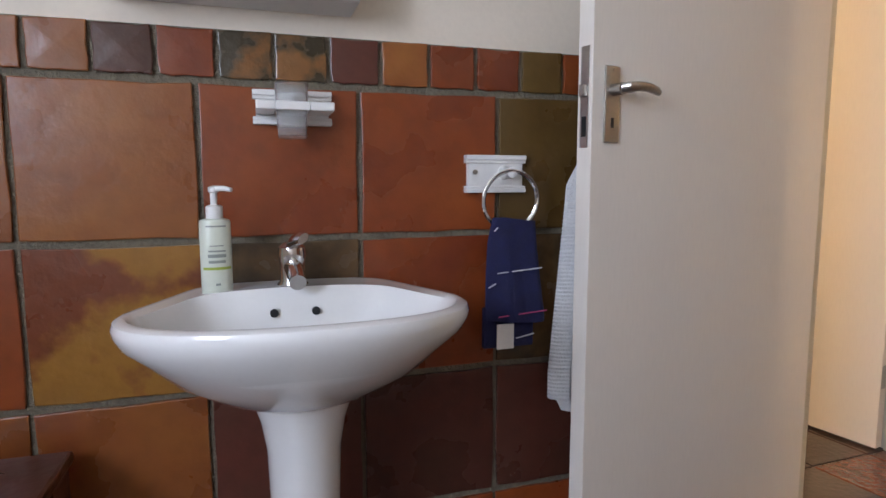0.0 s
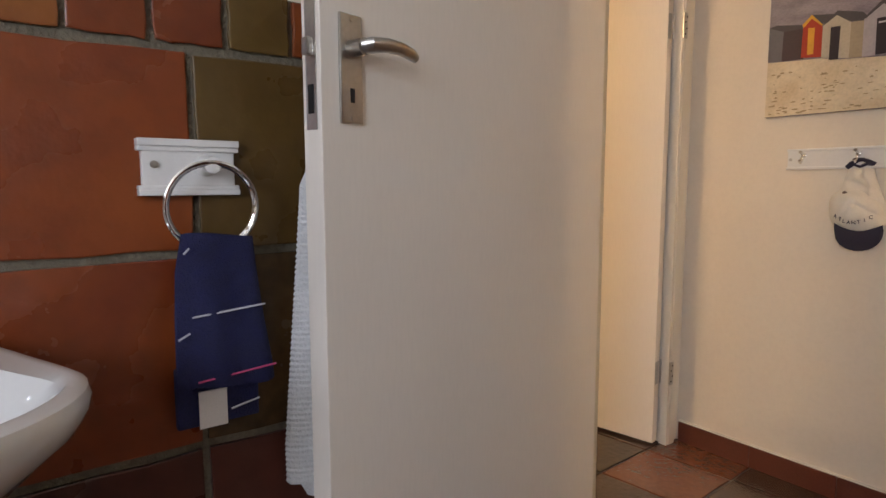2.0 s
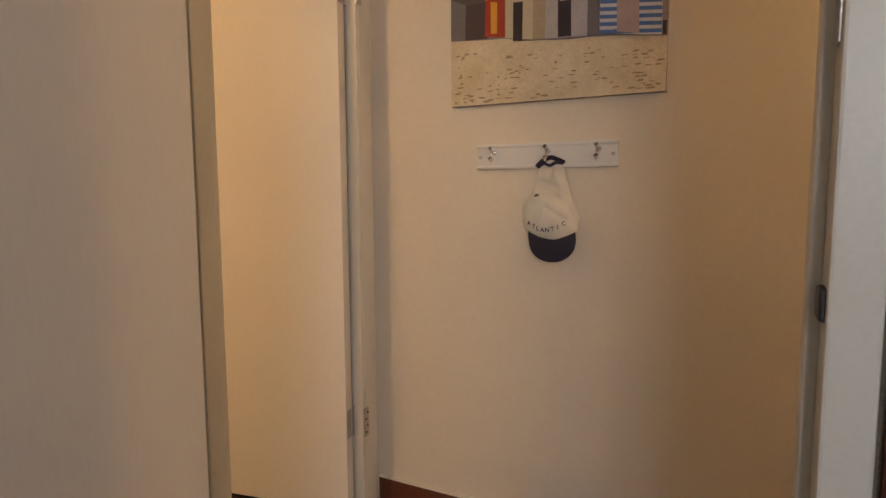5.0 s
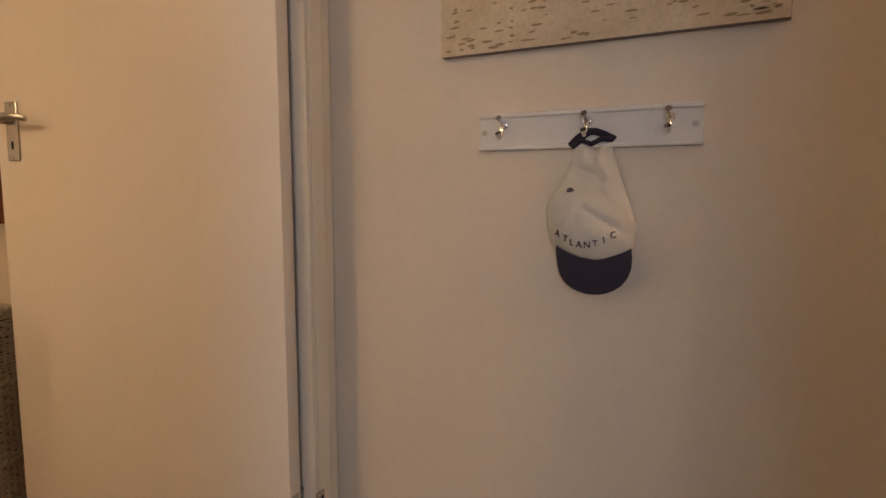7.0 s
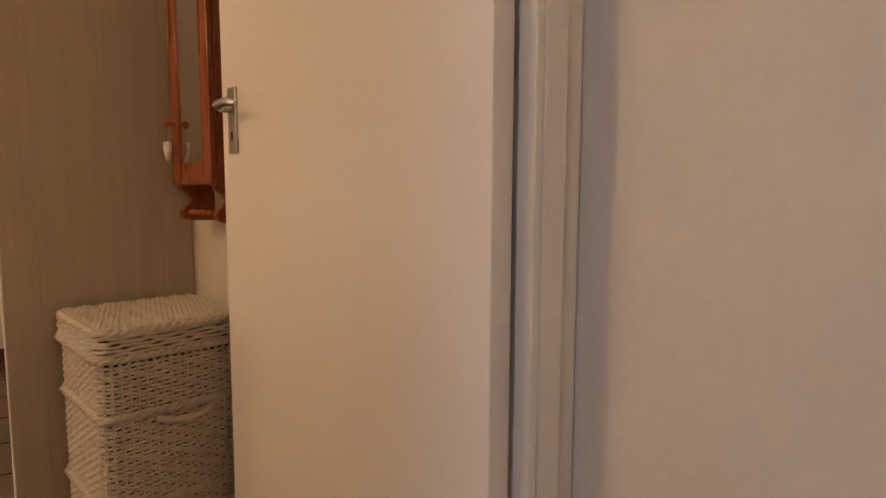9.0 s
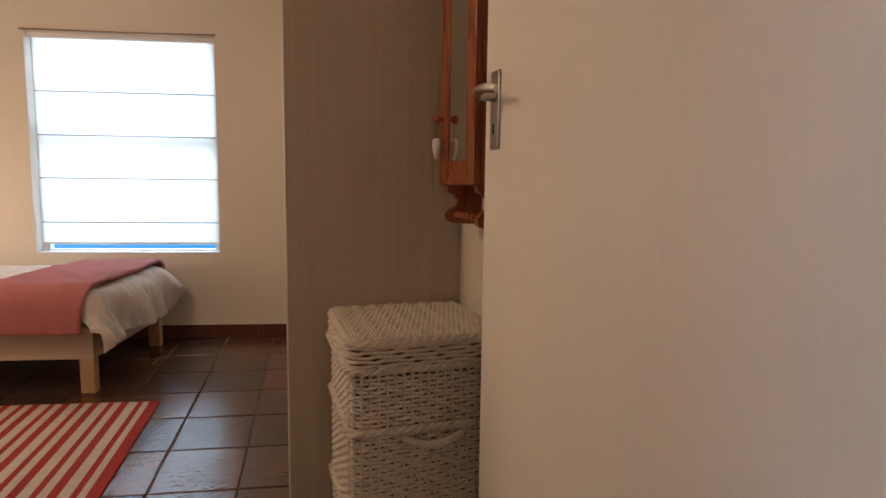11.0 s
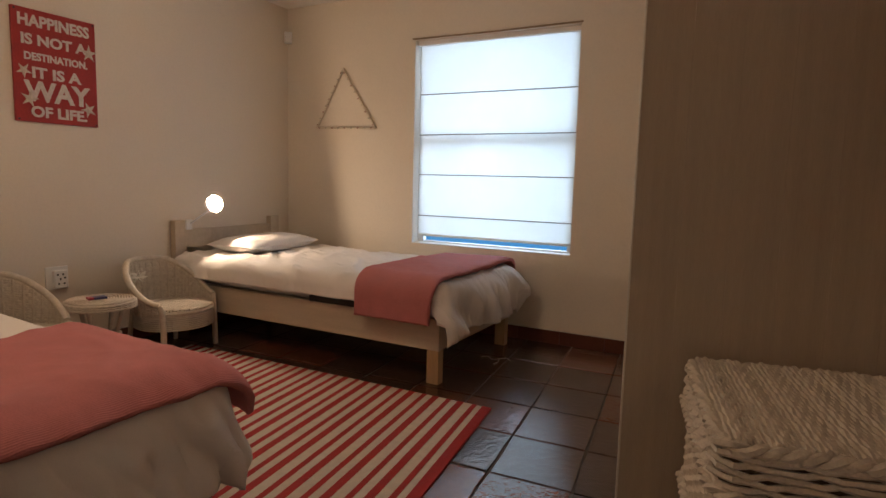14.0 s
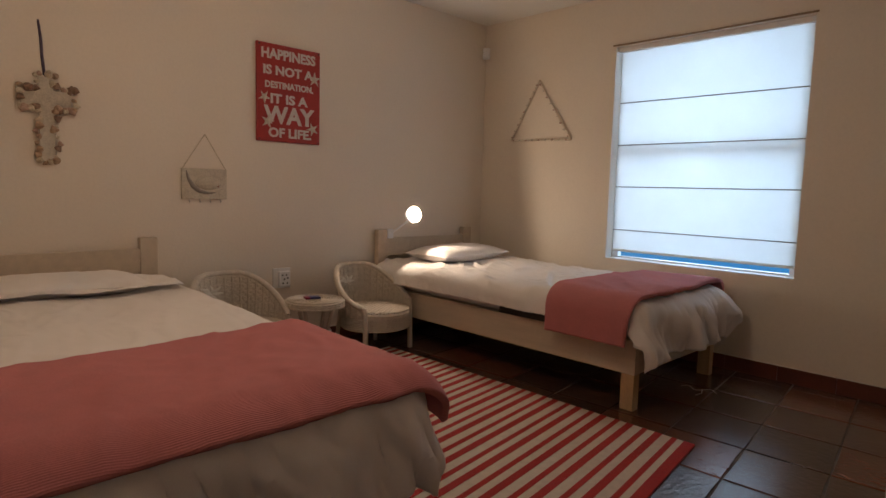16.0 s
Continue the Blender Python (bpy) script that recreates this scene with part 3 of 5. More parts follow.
part("ring", tube(bmesh.new(), [(1.170 + 0.063 * math.sin(a), BY - 0.052 - 0.006 * math.cos(a), 1.092 + 0.063 * math.cos(a)) for a in [k * math.tau / 40 for k in range(40)]], 0.0034, 8, closed=True, flat=1.6), CHROME, ringob)


def hang(name, label, category, material, rows, y, parts=()):
    """A hanging cloth of two layers: rows of (z, x left, x right, puff)."""
    ob = thing(name, label, category)
    zs = [r[0] for r in rows]

    def at(v):
        t = v * (len(rows) - 1)
        i = min(int(t), len(rows) - 2)
        f = t - i
        f = f * f * (3 - 2 * f)
        return [a + (b - a) * f for a, b in zip(rows[i], rows[i + 1])]
    bm = bmesh.new()
    n, k = 28, 30
    g = []
    for j in range(k + 1):
        z, xl, xr, puff = at(j / k)
        ring = []
        for i in range(n):
            a = i * math.tau / n
            x = (xl + xr) / 2 + (xr - xl) / 2 * math.cos(a)
            fold = 0.005 * math.sin(x * 90 + z * 8) * (0.3 + j / k)
            ring.append(bm.verts.new((x, y + puff * math.sin(a) + fold, z + 0.004 * math.sin(x * 40))))
        g.append(ring)
    for q, w in zip(g, g[1:]):
        for i in range(n):
            bm.faces.new((q[i], q[(i + 1) % n], w[(i + 1) % n], w[i]))
    bm.faces.new(g[0])
    bm.faces.new(g[-1][::-1])
    part("cloth", bm, material, ob)
    return ob


tow = hang("hand_towel", "navy blue hand towel with a pink stripe hung through the ring", "hand towel", NAVY, [(1.052, 1.122, 1.222, 0.010), (1.0, 1.112, 1.226, 0.014), (0.93, 1.108, 1.234, 0.016), (0.852, 1.106, 1.246, 0.017), (0.828, 1.107, 1.248, 0.015)], BY - 0.066)
part("under_layer", B((1.106, 1.226, BY - 0.060, BY - 0.046, 0.768, 0.86), bevel=0.004), NAVY, tow)
part("care_tag", B((1.136, 1.176, BY - 0.064, BY - 0.0612, 0.766, 0.822)), LINEN, tow, "white care tag")
for z, a, b, mt in ((0.938, 1.128, 1.232, PALE), (0.908, 1.108, 1.124, PALE), (0.843, 1.132, 1.246, PINK), (0.788, 1.182, 1.225, PALE), (1.028, 1.12, 1.128, PALE)):
    bm = bmesh.new()
    tube(bm, [(a + (b - a) * k / 8, BY - 0.083 - (0.0 if z > 0.8 else -0.019) + 0.0 * k, z + 0.008 * (k / 8)) for k in range(9)], 0.0016, 6)
    part("stripe", bm, mt, tow)
robe = hang("bath_towel", "white ribbed bath towel hung behind the open door", "bath towel", TERRY, [(1.20, 1.345, 1.40, 0.008), (1.12, 1.306, 1.50, 0.020), (0.9, 1.288, 1.55, 0.024), (0.70, 1.272, 1.56, 0.028), (0.655, 1.278, 1.55, 0.024), (0.60, 1.305, 1.54, 0.014)], 0.790)
for k in range(52):
    z = 0.64 + 0.0088 * k
    xl = 1.274 + max(0.0, z - 0.7) * 0.09
    part("rib", tube(bmesh.new(), [(xl + 0.10 * (1 - math.cos(a)) - 0.001, 0.790 - 0.028 * math.sin(a), z) for a in (0.9, 0.55, 0.2, -0.1, -0.4)], 0.0052, 6), TERRY, robe)
cab = thing("wall_cabinet", "white wall cabinet above the washbasin", "cabinet")
part("body", B((0.40, 0.842, 0.745, BY + 0.0135, 1.463, 1.95), bevel=0.004), WHITE, cab)
part("door", B((0.403, 0.839, 0.727, 0.744, 1.467, 1.947), bevel=0.003), MIRROR, cab)
binob = thing("waste_bin", "dark brown wooden waste bin beside the washbasin", "bin")
part("body", B((0.15, 0.306, 0.61, 0.79, 0, 0.625), bevel=0.01), T_UMBER, binob)
part("lid", B((0.143, 0.313, 0.603, 0.797, 0.626, 0.65), bevel=0.008), T_UMBER, binob)

# ================= passage =================
rail = thing("coat_rail", "white moulded wooden coat rail with three chrome hooks", "coat rail")
part("board", B((HX - 0.010, HX, 0.479, 0.904, 1.176, 1.242), bevel=0.002), WHITE, rail)
for a, b in ((1.236, 1.246), (1.172, 1.182)):
    part("moulding", B((HX - 0.015, HX, 0.477, 0.906, a, b), bevel=0.003), WHITE, rail)
for y in (0.850, 0.680, 0.533):
    hook = part("hook", lathe(bmesh.new(), [(0.009, 0), (0.008, 0.004), (0.004, 0.006)], Matrix.Translation((HX - 0.010, y, 1.222)) @ pose(0, 0, 0, 0, -90), 16), CHROME, rail, "chrome coat hook")
    part("prong", tube(bmesh.new(), [(HX - 0.012, y, 1.222), (HX - 0.024, y, 1.214), (HX - 0.026, y, 1.200), (HX - 0.034, y, 1.195), (HX - 0.042, y, 1.204)], [0.006, 0.005, 0.0045, 0.0045, 0.006], 10), CHROME, hook)
    part("upper_prong", tube(bmesh.new(), [(HX - 0.014, y, 1.224), (HX - 0.030, y, 1.229), (HX - 0.040, y, 1.234)], [0.005, 0.0045, 0.006], 10), CHROME, hook)
for y in (0.893, 0.492):
    part("screw", cyl(bmesh.new(), 0.0055, 0.004, pose(HX - 0.0105, y, 1.208, 0, 90), seg=14), STEEL, rail)


def words(text, size, m, material, parent, name="lettering", depth=0.0008, shear=0.0, width=None, bold=0.0):
    cu = bpy.data.curves.new("letters", "FONT")
    cu.body, cu.size, cu.extrude, cu.align_x, cu.align_y, cu.shear = text, size, depth, "CENTER", "CENTER", shear
    cu.resolution_u = 3
    cu.offset = bold
    tmp = bpy.data.objects.new("letters", cu)
    scene.collection.objects.link(tmp)
    bpy.context.view_layer.update()
    me = bpy.data.meshes.new_from_object(tmp.evaluated_get(bpy.context.evaluated_depsgraph_get()))
    bpy.data.objects.remove(tmp)
    if width:
        xs = [v.co.x for v in me.vertices]
        k = width / (max(xs) - min(xs))
        me.transform(Matrix.Diagonal((k, 1, 1, 1)))
    me.materials.clear()
    me.materials.append(material)
    ob = new(name, me)
    ob.parent = parent
    ob.matrix_basis = m
    return ob


ON_EAST = Matrix(((0, 0, -1, 0), (-1, 0, 0, 0), (0, 1, 0, 0), (0, 0, 0, 1)))
ON_WEST = Matrix(((0, 0, 1, 0), (1, 0, 0, 0), (0, 1, 0, 0), (0, 0, 0, 1)))
ON_NORTH = Matrix(((1, 0, 0, 0), (0, 0, -1, 0), (0, 1, 0, 0), (0, 0, 0, 1)))


def smooth(t):
    t = max(0.0, min(1.0, t))
    return t * t * (3 - 2 * t)


def cap():
    """Baseball cap hung by its strap; local x right, y up, z out of the wall."""
    ob = thing("baseball_cap", "worn cream baseball cap with a navy peak on the coat rail", "cap", Matrix.Translation((HX, 0.670, 0.0476)) @ ON_EAST @ Matrix.Diagonal((0.96, 0.96, 0.62, 1)))
    cream, navy = mat("cap_cotton", (0.79, 0.74, 0.65), 0.85, vary=0.10, scale=25, bump=0.4, fine=300, deep=0.004), mat("cap_peak", (0.035, 0.03, 0.055), 0.8, vary=0.2, bump=0.3, fine=250)
    keys = [(1.186, 0.034, 0.016), (1.165, 0.040, 0.026), (1.13, 0.050, 0.036), (1.09, 0.064, 0.044), (1.05, 0.078, 0.050), (1.015, 0.088, 0.050), (0.985, 0.080, 0.045), (0.965, 0.066, 0.04)]
    rows = [tuple(p_ + (q_ - p_) * k / 8 for p_, q_ in zip(a_, b_)) for a_, b_ in zip(keys, keys[1:]) for k in range(8)] + [keys[-1]]
    bm, g, n = bmesh.new(), [], 56
    for z, w, d in rows:
        ring = []
        for k in range(n + 1):
            a = math.pi * k / n
            x = w * math.cos(a)
            # the strap pinches the back into two lobes; a slack fold runs down beside the dome
            gap = 0.020 * math.exp(-((z - 1.118 + 0.35 * x) / 0.012) ** 2) * smooth((0.05 - x) / 0.03) + 0.03 * math.exp(-((x - 0.002) / 0.010) ** 2) * smooth((z - 1.13) / 0.04) - 0.016 * math.exp(-((x - 0.034 + 0.25 * (z - 1.1)) / 0.012) ** 2) * smooth((1.17 - z) / 0.03)
            d_ = d * (1 + 0.9 * smooth(-x / 0.05) * smooth((1.13 - z) / 0.05))
            ring.append(bm.verts.new((x, z, 0.004 + d_ * max(0.0, math.sin(a)) ** 0.7 - gap * math.sin(a) + 0.003 * math.sin(x * 70 + z * 60))))
        g.append(ring)
    for q, w in zip(g, g[1:]):
        for k in range(n):
            bm.faces.new((q[k], q[k + 1], w[k + 1], w[k]))
    part("crown_back", bm, cream, ob, "slack cream cotton back of the crown")

    def front(x, z):
        """How far the bulging front of the crown stands out."""
        q = ((x - 0.001) / 0.086) ** 2 + ((z - 1.020 + 0.30 * x) / 0.080) ** 2
        o = 0.018 + 0.098 * max(0.0, 1 - q) ** 0.42
        return o - 0.016 * math.exp(-((z - 1.050 + 0.55 * x) / 0.010) ** 2) * smooth((x + 0.015) / 0.03) - 0.014 * math.exp(-((x + 0.018 - 0.5 * (z - 1.03)) / 0.009) ** 2) * smooth((1.075 - z) / 0.03) * smooth((z - 0.985) / 0.02) + 0.008 * math.exp(-((x - 0.022) / 0.014) ** 2 - ((z - 1.005) / 0.012) ** 2) + 0.004 * noise.noise(Vector((x * 32, z * 32, 1.0)))
    bm, g = bmesh.new(), []
    for j in range(19):
        s = max(0.0001, j / 18)
        s = 1 - (1 - s) ** 2
        ring = []
        for k in range(60):
            a = k * math.tau / 60
            x = 0.001 + 0.086 * s * math.cos(a)
            z = 1.020 - 0.30 * x + 0.080 * s * math.sin(a)
            ring.append(bm.verts.new((x, max(z, 0.956 + 0.022 * ((x - 0.014) / 0.073) ** 2), front(x, z) if j < 18 else 0.014)))
        g.append(ring)
    for q, w in zip(g, g[1:]):
        for k in range(60):
            bm.faces.new((q[k], q[(k + 1) % 60], w[(k + 1) % 60], w[k]))
    part("crown_front", bm, cream, ob, "bulging cream cotton front of the crown")
    part("button", ball(bmesh.new(), 0.008, pose(-0.030, 1.086, 0.080) @ Matrix.Diagonal((1, 1, 0.6, 1))), mat("cap_button", (0.16, 0.12, 0.11), 0.6), ob)
    bm = bmesh.new()
    top, bot = [], []
    for k in range(25):
        a = math.pi * k / 24
        x = 0.014 + 0.073 * math.cos(a)
        y0, y1 = 0.958 + 0.022 * ((x - 0.014) / 0.073) ** 2, 0.962 - 0.076 * max(0.0, math.sin(a)) ** 0.75
        o = 0.055 + 0.02 * math.sin(a)
        top.append([bm.verts.new((x, y0 + (y1 - y0) * s, 0.012 + o * (1 - 0.25 * s) + 0.006 * math.sin(s * 3.1))) for s in (0, 0.3, 0.6, 0.85, 1)])
        bot.append([bm.verts.new((x, y0 + (y1 - y0) * s, 0.006 + o * (1 - 0.25 * s) + 0.006 * math.sin(s * 3.1))) for s in (0, 0.3, 0.6, 0.85, 1)])
    for q, w, r, e in zip(top, top[1:], bot, bot[1:]):
        for k in range(4):
            bm.faces.new((q[k], q[k + 1], w[k + 1], w[k]))
            bm.faces.new((r[k], e[k], e[k + 1], r[k + 1]))
        bm.faces.new((q[4], r[4], e[4], w[4]))
    part("peak", bm, navy, ob)
    part("strap", tube(bmesh.new(), [(-0.042, 1.176, 0.020), (-0.026, 1.190, 0.028), (-0.006, 1.202, 0.030), (0.008, 1.202, 0.030), (0.028, 1.194, 0.028), (0.042, 1.186, 0.020)], 0.009, 8, flat=0.5), navy, ob, "dark adjusting strap")
    part("strap", tube(bmesh.new(), [(-0.040, 1.174, 0.024), (-0.02, 1.186, 0.033), (0.0, 1.178, 0.034), (0.02, 1.187, 0.033), (0.040, 1.185, 0.024)], 0.007, 8, flat=0.5), navy, ob)
    faded = mat("faded_print", (0.10, 0.085, 0.10), 0.8, bump=0.1)
    for k, ch in enumerate("ATLANTIC"):
        f = (k - 3.5) / 3.5
        words(ch, 0.018, pose(0.003 + 0.054 * f, 0.985 + 0.020 * f * f, front(0.003 + 0.054 * f, 0.985 + 0.020 * f * f) + 0.0035, 14, 34 * f, 18 * f), faded, ob, bold=0.0002)


cap()


def canvas():
    W, Hh = 0.633, 0.53
    ob = thing("canvas_print", "canvas print of painted beach huts on pale sand", "picture", Matrix.Translation((HX, 0.6735, 1.366)) @ ON_EAST)
    sky_m = mat("print_sky", (0.40, 0.34, 0.36), 0.7, vary=0.3, scale=9, second=(0.20, 0.17, 0.19), bump=0.05, stretch=(1, 3, 1))
    sand_m = mat("print_sand", (0.74, 0.64, 0.48), 0.7, vary=0.2, scale=11, second=(0.60, 0.47, 0.30), bump=0.05)
    part("canvas", B((-W / 2, W / 2, 0, Hh, 0.001, 0.020), bevel=0.002), sky_m, ob)
    layer = [0.0206]

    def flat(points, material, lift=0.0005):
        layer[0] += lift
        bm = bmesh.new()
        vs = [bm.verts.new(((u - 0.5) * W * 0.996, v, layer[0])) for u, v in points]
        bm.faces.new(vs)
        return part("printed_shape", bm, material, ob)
    c = lambda n, rgb: mat("print_" + n, rgb, 0.7, vary=0.12, scale=30, bump=0.03)
    grey, dark, red, yellow, cream, roof, pale, blue, white, door, umber, tan = c("grey", (0.16, 0.15, 0.16)), c("dark", (0.035, 0.025, 0.03)), c("red", (0.42, 0.045, 0.02)), c("yellow", (0.70, 0.36, 0.04)), c("cream", (0.55, 0.48, 0.36)), c("roof", (0.09, 0.08, 0.08)), c("pale", (0.46, 0.42, 0.44)), c("blue", (0.07, 0.17, 0.42)), c("white", (0.60, 0.60, 0.64)), c("door", (0.45, 0.34, 0.33)), c("umber", (0.075, 0.05, 0.055)), c("tan", (0.42, 0.34, 0.23))
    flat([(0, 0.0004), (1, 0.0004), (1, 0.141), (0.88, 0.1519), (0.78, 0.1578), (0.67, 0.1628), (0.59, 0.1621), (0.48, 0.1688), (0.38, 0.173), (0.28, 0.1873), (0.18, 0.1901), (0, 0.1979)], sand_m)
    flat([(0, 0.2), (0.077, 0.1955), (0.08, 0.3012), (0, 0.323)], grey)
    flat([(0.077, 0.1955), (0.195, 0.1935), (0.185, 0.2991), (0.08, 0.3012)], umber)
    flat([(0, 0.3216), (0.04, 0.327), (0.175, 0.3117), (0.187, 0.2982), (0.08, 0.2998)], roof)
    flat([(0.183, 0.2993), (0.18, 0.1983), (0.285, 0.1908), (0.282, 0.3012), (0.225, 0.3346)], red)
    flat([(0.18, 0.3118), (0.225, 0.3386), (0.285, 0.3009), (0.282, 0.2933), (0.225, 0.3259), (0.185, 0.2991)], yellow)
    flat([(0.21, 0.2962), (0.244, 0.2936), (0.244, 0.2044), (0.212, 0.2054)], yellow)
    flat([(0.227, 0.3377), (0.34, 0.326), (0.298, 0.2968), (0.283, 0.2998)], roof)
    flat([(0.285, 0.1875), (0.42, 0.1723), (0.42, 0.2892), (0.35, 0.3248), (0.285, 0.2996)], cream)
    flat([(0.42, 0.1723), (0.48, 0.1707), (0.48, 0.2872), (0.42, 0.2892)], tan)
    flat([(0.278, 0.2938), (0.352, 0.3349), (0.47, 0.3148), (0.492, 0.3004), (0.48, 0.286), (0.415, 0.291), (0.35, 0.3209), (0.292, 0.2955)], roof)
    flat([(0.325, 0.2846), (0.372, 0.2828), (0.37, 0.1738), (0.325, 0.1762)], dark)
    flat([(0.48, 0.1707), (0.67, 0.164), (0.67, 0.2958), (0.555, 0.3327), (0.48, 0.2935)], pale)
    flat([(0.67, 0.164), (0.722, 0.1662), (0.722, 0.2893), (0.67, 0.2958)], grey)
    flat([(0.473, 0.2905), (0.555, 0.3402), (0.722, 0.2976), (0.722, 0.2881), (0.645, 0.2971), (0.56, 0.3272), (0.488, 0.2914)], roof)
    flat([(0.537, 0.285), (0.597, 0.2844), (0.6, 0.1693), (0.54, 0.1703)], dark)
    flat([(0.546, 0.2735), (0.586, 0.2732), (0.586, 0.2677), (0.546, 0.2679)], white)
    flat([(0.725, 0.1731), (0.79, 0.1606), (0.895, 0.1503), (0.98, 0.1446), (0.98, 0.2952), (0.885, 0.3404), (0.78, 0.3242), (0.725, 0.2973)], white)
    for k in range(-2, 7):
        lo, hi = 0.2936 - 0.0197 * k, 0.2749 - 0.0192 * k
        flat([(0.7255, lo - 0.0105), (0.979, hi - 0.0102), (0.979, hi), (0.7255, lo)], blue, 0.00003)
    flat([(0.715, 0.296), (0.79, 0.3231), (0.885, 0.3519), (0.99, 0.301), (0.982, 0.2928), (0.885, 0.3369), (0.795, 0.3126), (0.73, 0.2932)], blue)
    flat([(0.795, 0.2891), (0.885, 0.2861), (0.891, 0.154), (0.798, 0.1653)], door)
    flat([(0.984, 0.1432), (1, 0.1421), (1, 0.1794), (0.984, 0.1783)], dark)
    rnd = random.Random(4)
    bm = bmesh.new()
    step = mat("print_footprint", (0.36, 0.27, 0.16), 0.8, bump=0.05)
    for k in range(120):
        u = rnd.uniform(0.02, 0.98)
        v = 0.008 + (0.155 - 0.04 * u) * rnd.random() ** 1.3
        w, h = rnd.uniform(0.003, 0.011) * (1.3 - v * 3), rnd.uniform(0.0010, 0.0030)
        s = rnd.uniform(-0.3, 0.5) * h
        bm.faces.new([bm.verts.new(((u - 0.5) * W + w * math.cos(a), v + h * math.sin(a) + s * math.cos(a), 0.0212 + 0.0006)) for a in [q * math.tau / 7 for q in range(7)]])
    tagged(part("footprints", bm, step, ob), kind="stuff")


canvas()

# ================= bedroom: window blind =================
blind = thing("roman_blind", "cream roman blind lowered over the bedroom window", "blind")
bm = bmesh.new()
folds = [2.045, 1.69, 1.40, 1.11, 0.808, 0.662]
rows = []
for a, b in zip(folds, folds[1:]):
    for k in range(8):
        s = k / 8
        rows.append((a + (b - a) * s, 0.008 * math.sin(s * math.pi)))
rows.append((folds[-1], 0))
g = [[bm.verts.new((WX0 + 0.026 + (WX1 - WX0 - 0.040) * i / 24, FY + 0.052 - d - 0.004 * math.sin(i * 0.9 + z * 4), z)) for i in range(25)] for z, d in rows]
for q, w in zip(g, g[1:]):
    for i in range(24):
        bm.faces.new((q[i], q[i + 1], w[i + 1], w[i]))
part("cloth", bm, BLIND, blind)
batten = mat("blind_seam", (0.30, 0.25, 0.19), 0.9, bump=0.2)
for z in folds[1:-1]:
    part("batten", B((WX0 + 0.026, WX1 - 0.014, FY + 0.043, FY + 0.051, z - 0.004, z + 0.003), bevel=0.0015), batten, blind)
part("head_rail", B((WX0 + 0.004, WX1 - 0.004, FY + 0.028, FY + 0.075, 2.035, 2.068), bevel=0.004), LINEN, blind)
part("bottom_bar", B((WX0 + 0.026, WX1 - 0.014, FY + 0.040, FY + 0.056, 0.655, 0.672), bevel=0.004), BLIND, blind)
part("curtain_wire", tube(bmesh.new(), [(WX0 - 0.02, FY - 0.006, 2.078), (1.0, FY - 0.006, 2.074), (WX1 + 0.012, FY - 0.006, 2.080)], 0.006, 8), STRING, blind, "thin brown wire above the blind")


# ================= bedroom: beds =================
def bed(x0, x1, y0, y1, label):
    ob = thing("bed", label, "bed", group="single beds")
    for y, s in ((y0, 1), (y1, -1)):
        part("side_rail", B((x0 + 0.05, x1, min(y, y + 0.024 * s), max(y, y + 0.024 * s), 0.182, 0.352), bevel=0.004), BEDWOOD, ob)
        for x in (x1 - 0.075, ):
            part("leg", B((x, x + 0.071, min(y + 0.004 * s, y + 0.06 * s), max(y + 0.004 * s, y + 0.06 * s), 0, 0.183), bevel=0.004), LEGWOOD, ob, "pale raw pine leg")
        part("headboard_post", B((x0, x0 + 0.05, min(y, y + 0.09 * s), max(y, y + 0.09 * s), 0, 0.755), bevel=0.005), BEDWOOD, ob)
    part("foot_rail", B((x1 - 0.024, x1 - 0.0005, y0 + 0.025, y1 - 0.025, 0.184, 0.350), bevel=0.004), BEDWOOD, ob)
    part("headboard", B((x0 + 0.008, x0 + 0.042, y0 + 0.09, y1 - 0.09, 0.565, 0.695), bevel=0.004), BEDWOOD, ob)
    part("headboard_slat", B((x0 + 0.008, x0 + 0.042, y0 + 0.09, y1 - 0.09, 0.33, 0.47), bevel=0.004), BEDWOOD, ob)
    part("slat_base", B((x0 + 0.05, x1 - 0.03, y0 + 0.026, y1 - 0.026, 0.31, 0.345), bevel=0.003), BEDWOOD, ob)
    return ob


